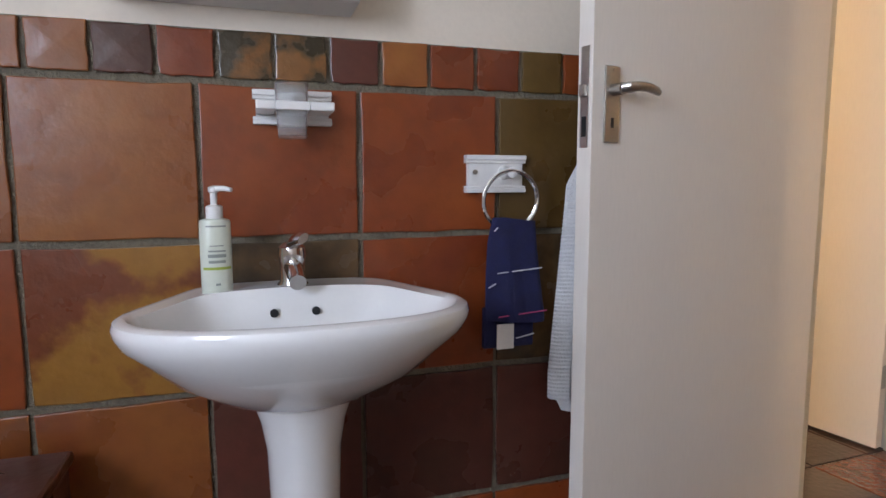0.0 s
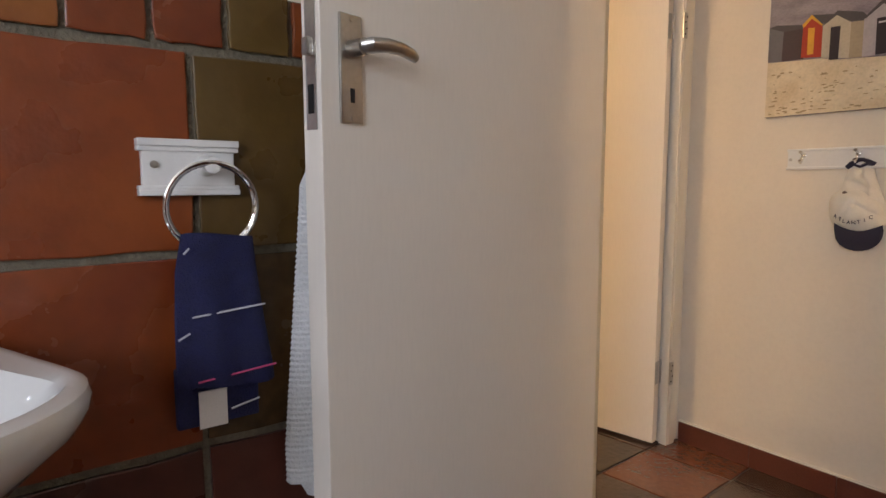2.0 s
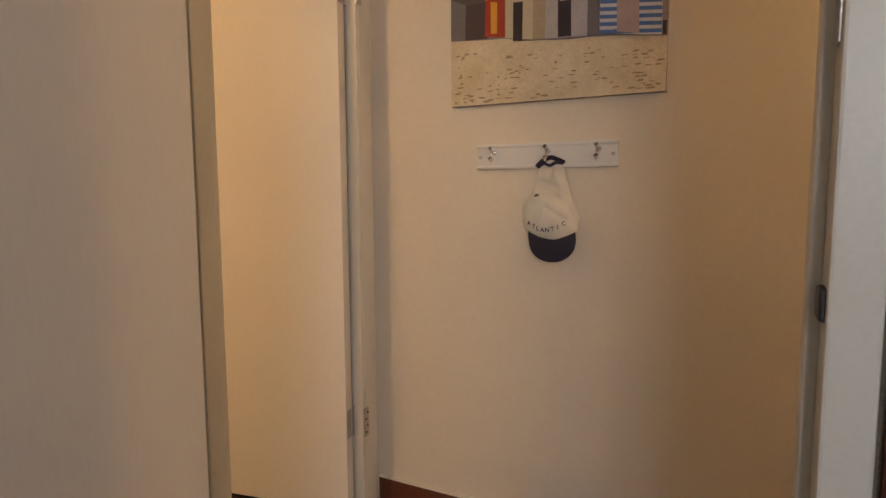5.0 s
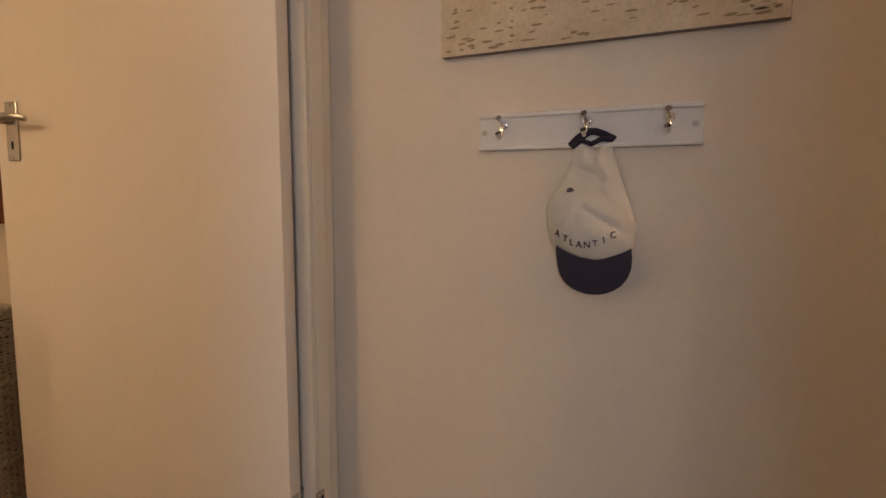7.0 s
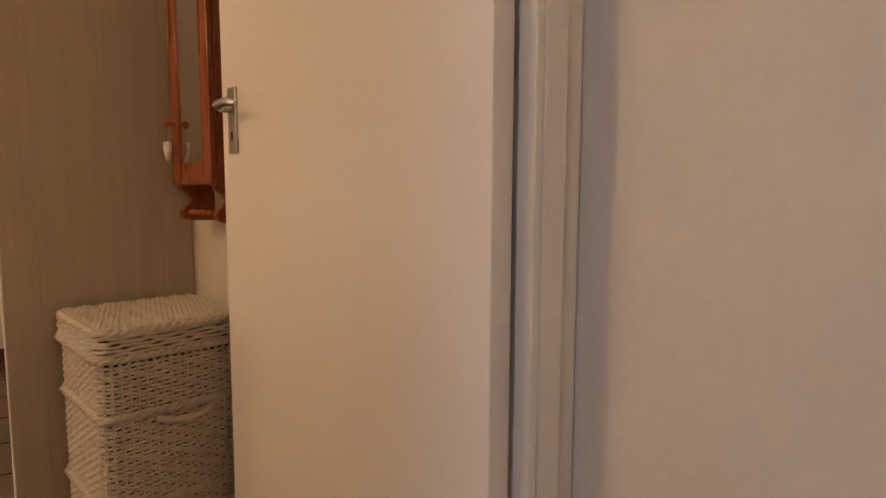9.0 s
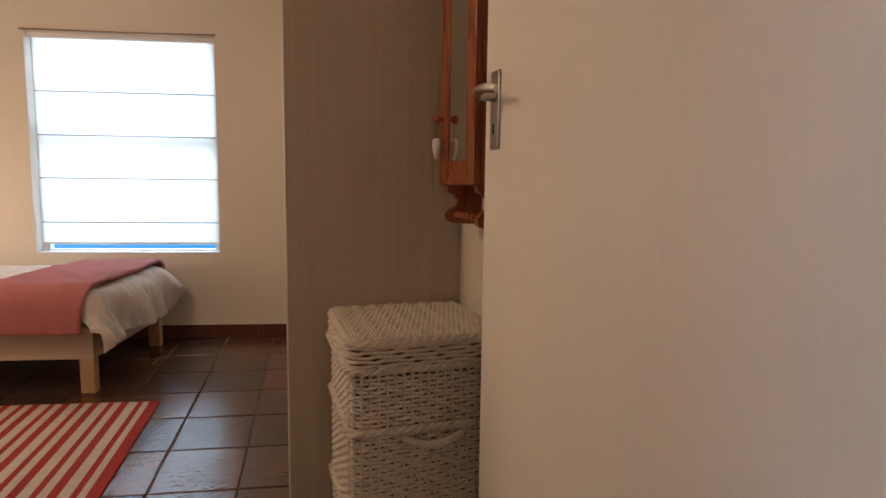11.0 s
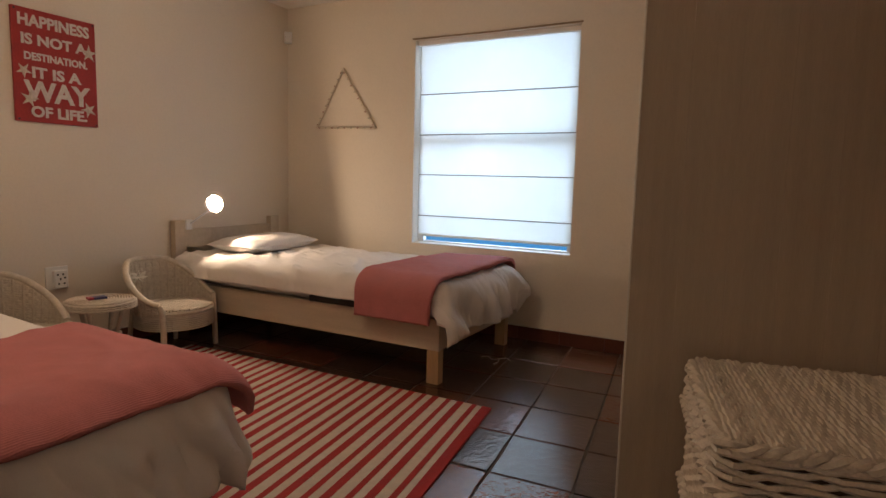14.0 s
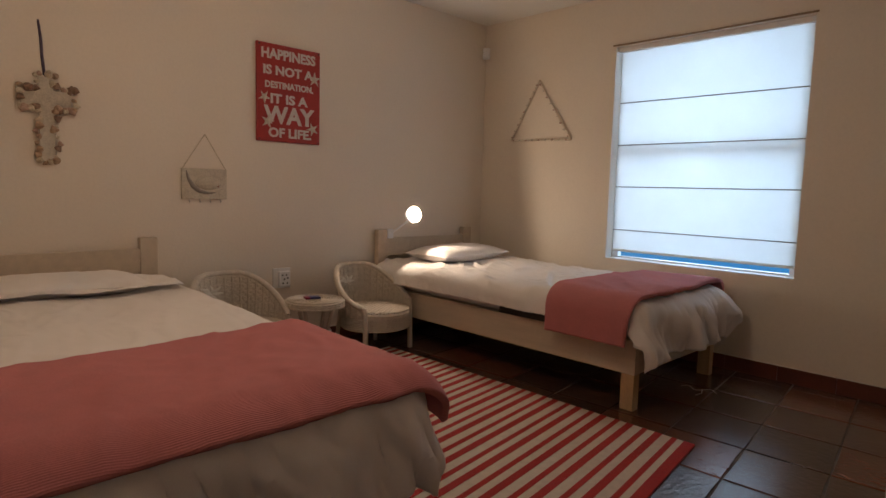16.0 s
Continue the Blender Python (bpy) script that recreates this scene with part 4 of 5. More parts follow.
def drape(x0, x1, y0, y1, top, foot_drop, near_drop, far_drop, seed, nu=200, nv=150, wr=0.018, puff=0.03, lift=0.0, head_drop=0.0, corner=0.10, calm=1.0, r=0.045, skew=0.0):
    """A cloth over a bed: flat on top, rounded over the sides, hem hanging."""
    off = Vector((seed * 7.3, seed * 3.1, 0))

    def bend(d):
        """How far out and down a cloth has come d metres past where it leaves the top."""
        if d <= 0:
            return 0.0, 0.0
        q = r * math.pi / 2
        if d < q:
            a = d / r
            return r * math.sin(a), r * (1 - math.cos(a))
        return r, r + d - q
    la, lb, lc, ld = near_drop, far_drop, foot_drop, head_drop

    def f(u, v):
        slip = skew * (1 - v)
        su = -ld + slip + u * (x1 - x0 - slip + lc + ld)
        sv = -la + v * (y1 - y0 + la + lb)
        ox, dx = bend(su - (x1 - x0))
        hx, dh = bend(slip - su)
        nx_, dn = bend(-sv)
        fx_, df = bend(sv - (y1 - y0))
        x = x0 + max(slip, min(su, x1 - x0)) + ox - hx
        y = y0 + max(0, min(sv, y1 - y0)) - nx_ + fx_
        down = dx + dh + max(dn, df)
        if dx > 0 and max(dn, df) > 0:
            # the loose corner falls as a flared point
            ex, ey = su - (x1 - x0), max(-sv, sv - (y1 - y0))
            far = math.hypot(ex, ey)
            out, down = bend(far)
            out += corner * max(0.0, far - 0.07) * 2 * ex * ey / far ** 2
            x = x1 + out * ex / far
            y = (y0 - out * ey / far) if dn > 0 else (y1 + out * ey / far)
        p = Vector((x * 3.2, y * 5.5, 0)) + off
        w = noise.fractal(p, 0.9, 2.1, 4)
        hang_ = min(1, down / 0.12)
        z = top - down + lift
        topw = 1 - hang_
        crease = (1 - abs(noise.noise(Vector((x * 4 + y * 5, y * 2.2 - x * 1.5, seed + 4))))) ** 6
        crease2 = (1 - abs(noise.noise(Vector((x * 9 - y * 6, y * 5 + x * 3, seed + 9))))) ** 9
        z += topw * wr * 0.6 * crease2 * (0.4 + noise.noise(Vector((x * 3, y * 3, seed + 1))))
        z += topw * (puff * noise.noise(Vector((x * 2.1, y * 2.6, seed))) * 0.5 + wr * w + wr * 1.1 * crease)
        along_ = x if max(dn, df) > dx else y
        ripple = (0.050 * noise.noise(Vector((along_ * 6 + 2 * z, z * 2.5, seed + 0.7))) + 0.040 * (1 - abs(noise.noise(Vector((along_ * 5 + 4 * z, z * 2.5 + along_, seed + 3.7))))) ** 2 + 0.022 * noise.noise(Vector((along_ * 17 + 5 * z, z * 3, seed + 2.7))) + 0.018 * noise.noise(Vector((along_ * 22 + 9 * z, z * 7 - along_ * 3, seed + 5.1))) + 0.006 * math.sin(along_ * 26 + 6 * noise.noise(p))) * hang_ * calm
        if dx > 0 and dx >= max(dn, df):
            x += ripple + 0.01 * hang_
        if dn > 0:
            y -= ripple * 0.3
        if df > 0:
            y += ripple * 0.3
        return x, y, max(z, 0.02)
    return sheet(bmesh.new(), f, nu, nv)


def bedding(x0, x1, y0, y1, top, near, far, foot, seed, blanket_x, bl_near, bl_far, bl_foot, r=0.07, wr=0.012, skew=0.0, lift=0.030, corner=0.12):
    solid("mattress", box(bmesh.new(), x0 + 0.06, x1 - 0.015, y0 + 0.02, y1 - 0.02, 0.347, top - 0.05, bevel=0.035, seg=3), LINEN, "white single mattress in a bed frame", "mattress", group="mattresses")
    duv = solid("duvet", drape(x0 + 0.07, x1 - r + 0.037, y0 + r - 0.045, y1 - r + 0.045, top, foot, near, far, seed, corner=corner, wr=wr, r=r, calm=1.2), LINEN, "rumpled white cotton duvet spread over the bed", "duvet", group="duvets")
    bl = solid("blanket", drape(blanket_x[0], blanket_x[1], y0 + r - 0.045, y1 - r + 0.045, top + lift, bl_foot, bl_near, bl_far, seed + 5, 80, 110, wr=0.006, puff=0.02, head_drop=0.015, corner=0.3, calm=0.35, r=r + 0.032, skew=skew), CORAL, "coral pink ribbed blanket folded over the bed's foot", "blanket", group="blankets")
    for o in (duv, bl):
        md = o.modifiers.new("thickness", "SOLIDIFY")
        md.thickness, md.offset = (0.022, 1) if o is bl else (0.018, 1)
    return duv, bl


def pillow(x, y, z, wx, wy, h, seed, rz=0):
    bm = bmesh.new()
    n = 26

    def f(sgn):
        g = []
        for i in range(n + 1):
            row = []
            for j in range(n + 1):
                a, b = i / n * 2 - 1, j / n * 2 - 1
                e = max(0.0, (1 - abs(a) ** 3.2)) ** 0.55 * max(0.0, (1 - abs(b) ** 3.2)) ** 0.55
                k = 1 - 0.07 * (1 - abs(a) ** 2) * abs(b) ** 6 - 0.07 * (1 - abs(b) ** 2) * abs(a) ** 6
                zz = sgn * h / 2 * e * (1 + 0.25 * noise.noise(Vector((a * 2, b * 2, seed)))) + 0.006 * noise.noise(Vector((a * 7, b * 7, seed + 2)))
                row.append(bm.verts.new((a * wx / 2 * k, b * wy / 2 * k, zz)))
            g.append(row)
        for i in range(n):
            for j in range(n):
                bm.faces.new((g[i][j], g[i + 1][j], g[i + 1][j + 1], g[i][j + 1]))
        return g
    f(1)
    f(-1)
    bmesh.ops.remove_doubles(bm, verts=bm.verts, dist=0.0008)
    ob = solid("pillow", bm, LINEN, "plump white cotton pillow at the head of the bed", "pillow", group="pillows")
    ob.matrix_basis = pose(x, y, z, 0, 0, rz)
    return ob


bed(-0.82, 1.262, 4.075, 5.045, "limed wooden single bed beneath the window")
bedding(-0.82, 1.250, 4.085, 5.035, 0.515, 0.155, 0.12, 0.30, 1, (0.80, 1.235), 0.28, 0.14, 0.03, lift=0.042, corner=0.05, wr=0.016)
pillow(-0.47, 4.60, 0.592, 0.40, 0.74, 0.12, 3, 4)
strap = solid("under_blanket", B((0.40, 0.80, 4.062, 4.074, 0.353, 0.398), bevel=0.004), BLACK, "black folded strap tucked under the duvet", "strap")
bed(-0.82, 1.33, 1.575, 2.565, "limed wooden single bed with a coral blanket")
bedding(-0.82, 1.355, 1.575, 2.555, 0.518, 0.22, 0.20, 0.34, 2, (0.735, 1.302), 0.22, 0.23, 0.125, r=0.09, wr=0.007, skew=0.10)
pillow(-0.52, 2.05, 0.572, 0.38, 0.72, 0.10, 8, -3)
solid("sheet_fold", drape(-0.62, -0.30, 1.60, 2.50, 0.572, 0.02, 0.02, 0.02, 9, 20, 50, wr=0.008), LINEN, "folded white sheet edge below the pillow", "sheet")


# ================= rug =================
def rug():
    ob = thing("striped_rug", "red and cream striped cotton rug on the tiled floor", "rug")
    far_r, far_l, along = Vector((1.63, 3.925, 0)), Vector((-0.40, 3.893, 0)), Vector((0.165, -1.20, 0))
    def quad(bm, a, b, z0, z1):
        p0, p1 = far_r.lerp(far_l, a), far_r.lerp(far_l, b)
        lo = [p0, p1, p1 + along, p0 + along]
        v0 = [bm.verts.new((p.x, p.y, z0)) for p in lo]
        v1 = [bm.verts.new((p.x, p.y, z1)) for p in lo]
        bm.faces.new(v1)
        for k in range(4):
            bm.faces.new((v0[k], v0[(k + 1) % 4], v1[(k + 1) % 4], v1[k]))
        return bm
    part("weave", quad(bmesh.new(), 0, 1, 0.0, 0.007), RUGWHITE, ob)
    part("stripe", quad(bmesh.new(), -0.001, 0.022, 0.0005, 0.0085), RUGRED, ob)
    n = 29
    for k in range(n):
        a = 0.036 + 0.0335 * k
        part("stripe", quad(bmesh.new(), a, a + (0.0165 if k % 2 else 0.012), 0.001, 0.0084), RUGRED, ob)


rug()


# ================= wicker =================
def strand_rows(make, outline_, z_list, r=0.0042, wave=0.004, stakes=0.024, closed=True, seg=5):
    """Woven strands round a closed outline of corner points, going in and out of the stakes."""
    pts = [Vector(p) for p in outline_]
    n = len(pts)
    segs = [(pts[i], pts[(i + 1) % n]) for i in range(n if closed else n - 1)]
    total = sum((b - a).length for a, b in segs)
    count = max(4, int(total / stakes) // 2 * 2)
    path = []
    for k in range(count):
        d = total * k / count
        for a, b in segs:
            L = (b - a).length
            if d <= L:
                t = (b - a).normalized()
                path.append((a + t * d, Vector((t.y, -t.x))))
                break
            d -= L
    for j, z in enumerate(z_list):
        bm = bmesh.new()
        tube(bm, [(p.x + nn.x * wave * (1 if (k + j) % 2 else -1), p.y + nn.y * wave * (1 if (k + j) % 2 else -1), z + 0.0018 * math.sin(k * 1.7 + j * 2.3)) for k, (p, nn) in enumerate(path)], r, seg, closed=closed)
        make(bm)
    return path


def rounded(x0, x1, y0, y1, r):
    out = []
    for cx, cy, a0 in ((x1 - r, y1 - r, 0), (x0 + r, y1 - r, 90), (x0 + r, y0 + r, 180), (x1 - r, y0 + r, 270)):
        for k in range(5):
            a = radians(a0 + 22.5 * k)
            out.append(Vector((cx + r * math.cos(a), cy + r * math.sin(a))))
    return out


def braid(make, outline_, z, r=0.007, closed=True):
    pts = [Vector(p) for p in outline_]
    dense = []
    n = len(pts)
    for i in range(n if closed else n - 1):
        a, b = pts[i], pts[(i + 1) % n]
        m = max(1, int((b - a).length / 0.006))
        for k in range(m):
            dense.append((a.lerp(b, k / m), (b - a).normalized()))
    bm = bmesh.new()
    for ph in (0, math.pi):
        tube(bm, [(p.x + t.y * 0.0045 * math.cos(i * 0.85 + ph), p.y - t.x * 0.0045 * math.cos(i * 0.85 + ph), z + 0.0045 * math.sin(i * 0.85 + ph)) for i, (p, t) in enumerate(dense)], r, 6, closed=closed)
    make(bm)


def basket():
    ob = thing("laundry_basket", "tall white painted wicker laundry basket with a lid", "laundry basket", NOOK)
    x0, x1, y0, y1, top = -0.402, -0.030, -0.420, -0.035, 0.752
    # dark boxes inside body and lid, coloured as the shade between strands
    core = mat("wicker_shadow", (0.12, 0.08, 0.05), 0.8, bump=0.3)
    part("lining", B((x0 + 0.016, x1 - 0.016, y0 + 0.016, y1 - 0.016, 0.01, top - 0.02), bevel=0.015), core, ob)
    row = lambda bm: part("woven_strand", bm, WICKER, ob)
    path = strand_rows(row, rounded(x0 + 0.008, x1 - 0.008, y0 + 0.008, y1 - 0.008, 0.03), [0.012 + 0.0098 * k for k in range(67)], 0.0043, 0.0026, 0.019)
    bm = bmesh.new()
    for k, (p, nn) in enumerate(path):
        tube(bm, [(p.x, p.y, 0.005), (p.x, p.y, 0.675)], 0.0044, 5)
    tagged(part("stake", bm, WICKER, ob), kind="stuff")
    for z in (0.018, 0.30, 0.535):
        braid(lambda bm: part("band", bm, WICKER, ob), rounded(x0 + 0.002, x1 - 0.002, y0 + 0.002, y1 - 0.002, 0.03), z, 0.0066)
    part("handle", tube(bmesh.new(), [(-0.28 + 0.14 * k / 12, y0 - 0.008 - 0.018 * math.sin(math.pi * k / 12), 0.518 - 0.012 * math.sin(math.pi * k / 12)) for k in range(13)], 0.009, 8), WICKER, ob)
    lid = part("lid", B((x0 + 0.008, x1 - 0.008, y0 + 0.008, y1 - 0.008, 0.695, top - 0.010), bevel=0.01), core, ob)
    lidrow = lambda bm: part("woven_strand", bm, WICKER, lid)
    strand_rows(lidrow, rounded(x0, x1, y0, y1, 0.032), [0.692 + 0.0100 * k for k in range(5)], 0.0047, 0.0028, 0.019)
    braid(lambda bm: part("rim", bm, WICKER, lid), rounded(x0 - 0.002, x1 + 0.002, y0 - 0.002, y1 + 0.002, 0.033), 0.680, 0.0062)
    braid(lambda bm: part("rim", bm, WICKER, lid), rounded(x0 + 0.004, x1 - 0.004, y0 + 0.004, y1 - 0.004, 0.03), top - 0.010, 0.007)
    for k in range(54):
        x = x0 + 0.008 + (x1 - x0 - 0.016) * (k + 0.5) / 54
        part("strand", tube(bmesh.new(), [(x + 0.001 * math.sin(j * 2), y0 + 0.006 + (y1 - y0 - 0.012) * j / 18, top - 0.004 + (0.0016 if (j + k) % 2 else -0.0016) + 0.003 * math.sin(x * 130)) for j in range(19)], 0.0042, 5), WICKER, lid)


basket()


def tub_chair(m, label):
    ob = thing("wicker_chair", label, "chair", m, "wicker chairs")
    W, D = 0.225, 0.21

    def rim(a):
        """a from -1 to 1 round the back; place on the plan and rim height."""
        ang_ = a * radians(118)
        x, y = W * math.sin(ang_), D * math.cos(ang_)
        h = 0.34 + 0.245 * smooth(1.18 - abs(a) * 1.12)
        return x, y, h
    n = 46
    plan = [rim(-1 + 2 * k / n) for k in range(n + 1)]
    flare = lambda z: 1 + 0.10 * (z - 0.28) / 0.3
    for j in range(32):
        z = 0.29 + 0.0092 * j
        row = [(x * flare(z), y * flare(z), z) for x, y, h in plan if h > z]
        if len(row) > 3:
            part("woven_strand", tube(bmesh.new(), [(x + 0.003 * (1 if (k + j) % 2 else -1), y + 0.003 * (1 if (k + j) % 2 else -1), z_) for k, (x, y, z_) in enumerate(row)], 0.0046, 5), WICKER, ob)
    for x, y, h in plan[::2]:
        part("back_stake", tube(bmesh.new(), [(x, y, 0.27), (x * flare(h), y * flare(h), h)], 0.0065, 6), WICKER, ob)
    part("rim", tube(bmesh.new(), [(x * flare(h) * 1.02, y * flare(h) * 1.02, h) for x, y, h in plan], 0.017, 10), WICKER, ob)
    part("seat", lathe(bmesh.new(), [(0.19, 0.262), (0.212, 0.268), (0.216, 0.285), (0.208, 0.298), (0.10, 0.303), (0.01, 0.304)], Matrix.Translation((0, -0.005, 0)), 36, 1.0, 0.98), WICKER, ob)
    for k in range(32):
        y = -0.20 + 0.0125 * k
        w = math.sqrt(max(0.0, 0.205 ** 2 - y * y))
        if w > 0.03:
            part("seat_strand", tube(bmesh.new(), [(-w + 2 * w * i / 14, y - 0.005, 0.304 + (0.002 if (i + k) % 2 else -0.002)) for i in range(15)], 0.0055, 5), WICKER, ob)
    for j in range(9):
        z = 0.180 + 0.012 * j
        part("apron_strand", tube(bmesh.new(), [(0.212 * math.sin(a), 0.206 * math.cos(a) - 0.004, z) for a in [k * math.tau / 40 for k in range(40)]], 0.0052, 5, closed=True), WICKER, ob)
    for sx in (-1, 1):
        ex, ey, eh = rim(sx)
        part("leg", tube(bmesh.new(), [(ex * flare(eh) * 1.02, ey * flare(eh) * 1.02, eh), (ex * 1.0, ey - 0.012, eh - 0.03), (ex * 0.98, ey - 0.020, 0.20), (ex, ey - 0.022, 0)], 0.0165, 10), WICKER, ob)
    for sx, sy in ((-1, 1), (1, 1)):
        part("leg", tube(bmesh.new(), [(sx * 0.155, sy * 0.145, 0.28), (sx * 0.165, sy * 0.155, 0.14), (sx * 0.175, sy * 0.165, 0)], 0.013, 8), WICKER, ob)
    bow = mat("raffia", (0.70, 0.66, 0.58), 0.8, bump=0.3)
    for k in range(7):
        a = k * math.tau / 7 + 0.4
        part("bow_loop", tube(bmesh.new(), [(-0.09, 0.175, 0.485), (-0.09 + 0.03 * math.cos(a), 0.165, 0.485 + 0.02 * math.sin(a)), (-0.09 + 0.072 * math.cos(a + 0.3), 0.168, 0.485 + 0.044 * math.sin(a + 0.3))], [0.008, 0.012, 0.004], 6, flat=0.4), bow, ob, "pale raffia bow")
    return ob


chair = tub_chair(pose(-0.42, 3.785, 0, 0, 0, 98) @ Matrix.Diagonal((1.05, 1.05, 0.925, 1)), "small white wicker tub chair beside the round table")
chair2 = copy_thing(chair, pose(-0.45, 2.90, 0, 0, 0, 96))
tagged(chair2, "small white wicker tub chair behind the blanketed bed")


def side_table():
    ob = thing("wicker_table", "small round white wicker table between two chairs", "table", pose(-0.42, 3.335, 0))
    bm = lathe(bmesh.new(), [(0.150, 0.345), (0.168, 0.350), (0.170, 0.372), (0.160, 0.380), (0.02, 0.382)], None, 40)
    part("tabletop", bm, WICKER, ob)
    for k in range(12):
        r = 0.012 + 0.0132 * k
        m_ = max(8, int(r * math.tau / 0.016) // 2 * 2)
        part("top_strand", tube(bmesh.new(), [(r * math.cos(i * math.tau / m_), r * math.sin(i * math.tau / m_), 0.382 + (0.0015 if (i + k) % 2 else -0.0015)) for i in range(m_)], 0.0062, 5, closed=True), WICKER, ob)
    for z in (0.348, 0.360, 0.372):
        part("edge_strand", tube(bmesh.new(), [(0.171 * math.cos(i * math.tau / 60), 0.171 * math.sin(i * math.tau / 60), z + (0.002 if i % 2 else -0.002)) for i in range(60)], 0.0065, 5, closed=True), WICKER, ob)
    for k in range(4):
        a = k * math.tau / 4 + 0.5
        part("leg", tube(bmesh.new(), [(0.12 * math.cos(a), 0.12 * math.sin(a), 0.35), (0.08 * math.cos(a), 0.08 * math.sin(a), 0.2), (0.14 * math.cos(a), 0.14 * math.sin(a), 0)], 0.012, 8), WICKER, ob)
    part("shelf_ring", tube(bmesh.new(), [(0.09 * math.cos(i * math.tau / 30), 0.09 * math.sin(i * math.tau / 30), 0.19) for i in range(30)], 0.009, 6, closed=True), WICKER, ob)


side_table()
ph = thing("matchbox", "small dark blue box with a red edge on the table", "box", pose(-0.42, 3.315, 0.389, 0, 0, 75))
part("box_body", B((-0.045, 0.045, -0.026, 0.026, 0, 0.012), bevel=0.002), mat("box_blue", (0.05, 0.05, 0.14), 0.4, vary=0.2, bump=0.05), ph)
part("printed_edge", B((-0.0455, -0.020, -0.0263, 0.0263, 0.002, 0.0125), bevel=0.001), mat("box_red", (0.35, 0.03, 0.05), 0.4, bump=0.03), ph)

# ================= bedroom: on the walls =================
sock = thing("power_socket", "white double wall socket with a plug-in adapter", "socket", Matrix.Translation((LX, 3.335, 0.46)) @ ON_WEST)
part("plate", B((-0.062, 0.062, -0.065, 0.065, 0, 0.010), bevel=0.003), WHITE, sock)
part("adapter", B((-0.030, 0.045, -0.055, 0.045, 0.010, 0.040), bevel=0.006), WHITE, sock)
for x, z in ((-0.012, 0.022), (0.016, 0.022), (0.002, -0.004), (0.026, 0.002), (-0.008, -0.03), (0.022, -0.03)):
    part("socket_hole", cyl(bmesh.new(), 0.0055, 0.002, pose(x, z, 0.0405), seg=12), DARKHOLE, sock)


def reading_lamp():
    ob = thing("reading_lamp", "white metal reading lamp lit and clamped to the headboard", "lamp")
    part("clamp", B((-0.778, -0.758, 4.155, 4.205, 0.69, 0.76), bevel=0.004), WHITE, ob)
    part("arm", tube(bmesh.new(), [(-0.758, 4.19, 0.735), (-0.70, 4.20, 0.77), (-0.63, 4.222, 0.82), (-0.565, 4.215, 0.862)], 0.008, 10), WHITE, ob)
    axis = look((-0.55, 4.20, 0.872), (-0.276, 4.135, 0.925)) @ pose(0, 0, 0, 180)
    part("shade", lathe(bmesh.new(), [(0.014, -0.055), (0.030, -0.050), (0.042, -0.02), (0.056, 0.022), (0.059, 0.03), (0.0565, 0.03), (0.040, -0.016), (0.012, -0.046)], axis, 30), WHITE, ob)
    part("bulb", lathe(bmesh.new(), [(0.012, -0.035), (0.030, -0.014), (0.046, 0.004), (0.0525, 0.014), (0.046, 0.019), (0.028, 0.022), (0.004, 0.023)], axis, 30), LIT, ob, "glowing frosted bulb")


reading_lamp()


def star(ob, x, y, r, rot, z=0.012):
    bm = bmesh.new()
    top = bm.verts.new((x, y, z + 0.007))
    ring = [bm.verts.new((x + (r if k % 2 == 0 else r * 0.36) * math.cos(k * math.pi / 5 + rot), y + (r if k % 2 == 0 else r * 0.36) * math.sin(k * math.pi / 5 + rot), z)) for k in range(10)]
    for k in range(10):
        bm.faces.new((ring[k], ring[(k + 1) % 10], top))
    bm.faces.new(ring[::-1])
    return part("starfish", bm, BONE, ob, "small white starfish")


sign = thing("wall_sign", "red painted wooden sign with white capital lettering", "sign", Matrix.Translation((LX, 3.3835, 1.621)) @ ON_WEST)
part("board", B((-0.2205, 0.2205, -0.296, 0.296, 0, 0.018), bevel=0.004), SIGNRED, sign)
for x, y in ((-0.205, 0.282), (0.207, 0.282), (0.207, -0.284), (-0.205, -0.284)):
    part("nail", cyl(bmesh.new(), 0.005, 0.004, pose(x, y, 0.019), seg=10), BLACK, sign)
LETTER = mat("sign_letters", (0.66, 0.60, 0.54), 0.6, vary=0.2, scale=40, bump=0.1)
for text, cx_, cy_, size, width in (("HAPPINESS", -0.005, 0.232, 0.082, 0.375), ("IS NOT A", -0.01, 0.135, 0.075, 0.345), ("DESTINATION.", 0.0, 0.048, 0.054, 0.335), ("IT IS A", -0.005, -0.036, 0.078, 0.26), ("WAY", 0.0, -0.137, 0.145, 0.355), ("OF LIFE.", 0.005, -0.243, 0.078, 0.30)):
    words(text, size, pose(cx_, cy_, 0.0195), LETTER, sign, width=width, depth=0.0015, bold=size * 0.035)
for x, y, r, a in ((0.178, 0.120, 0.042, 0.3), (-0.172, -0.03, 0.036, 1.0), (-0.150, -0.175, 0.040, 0.1), (0.165, -0.20, 0.040, 0.7)):
    star(sign, x, y, r * 1.2, a, 0.021)

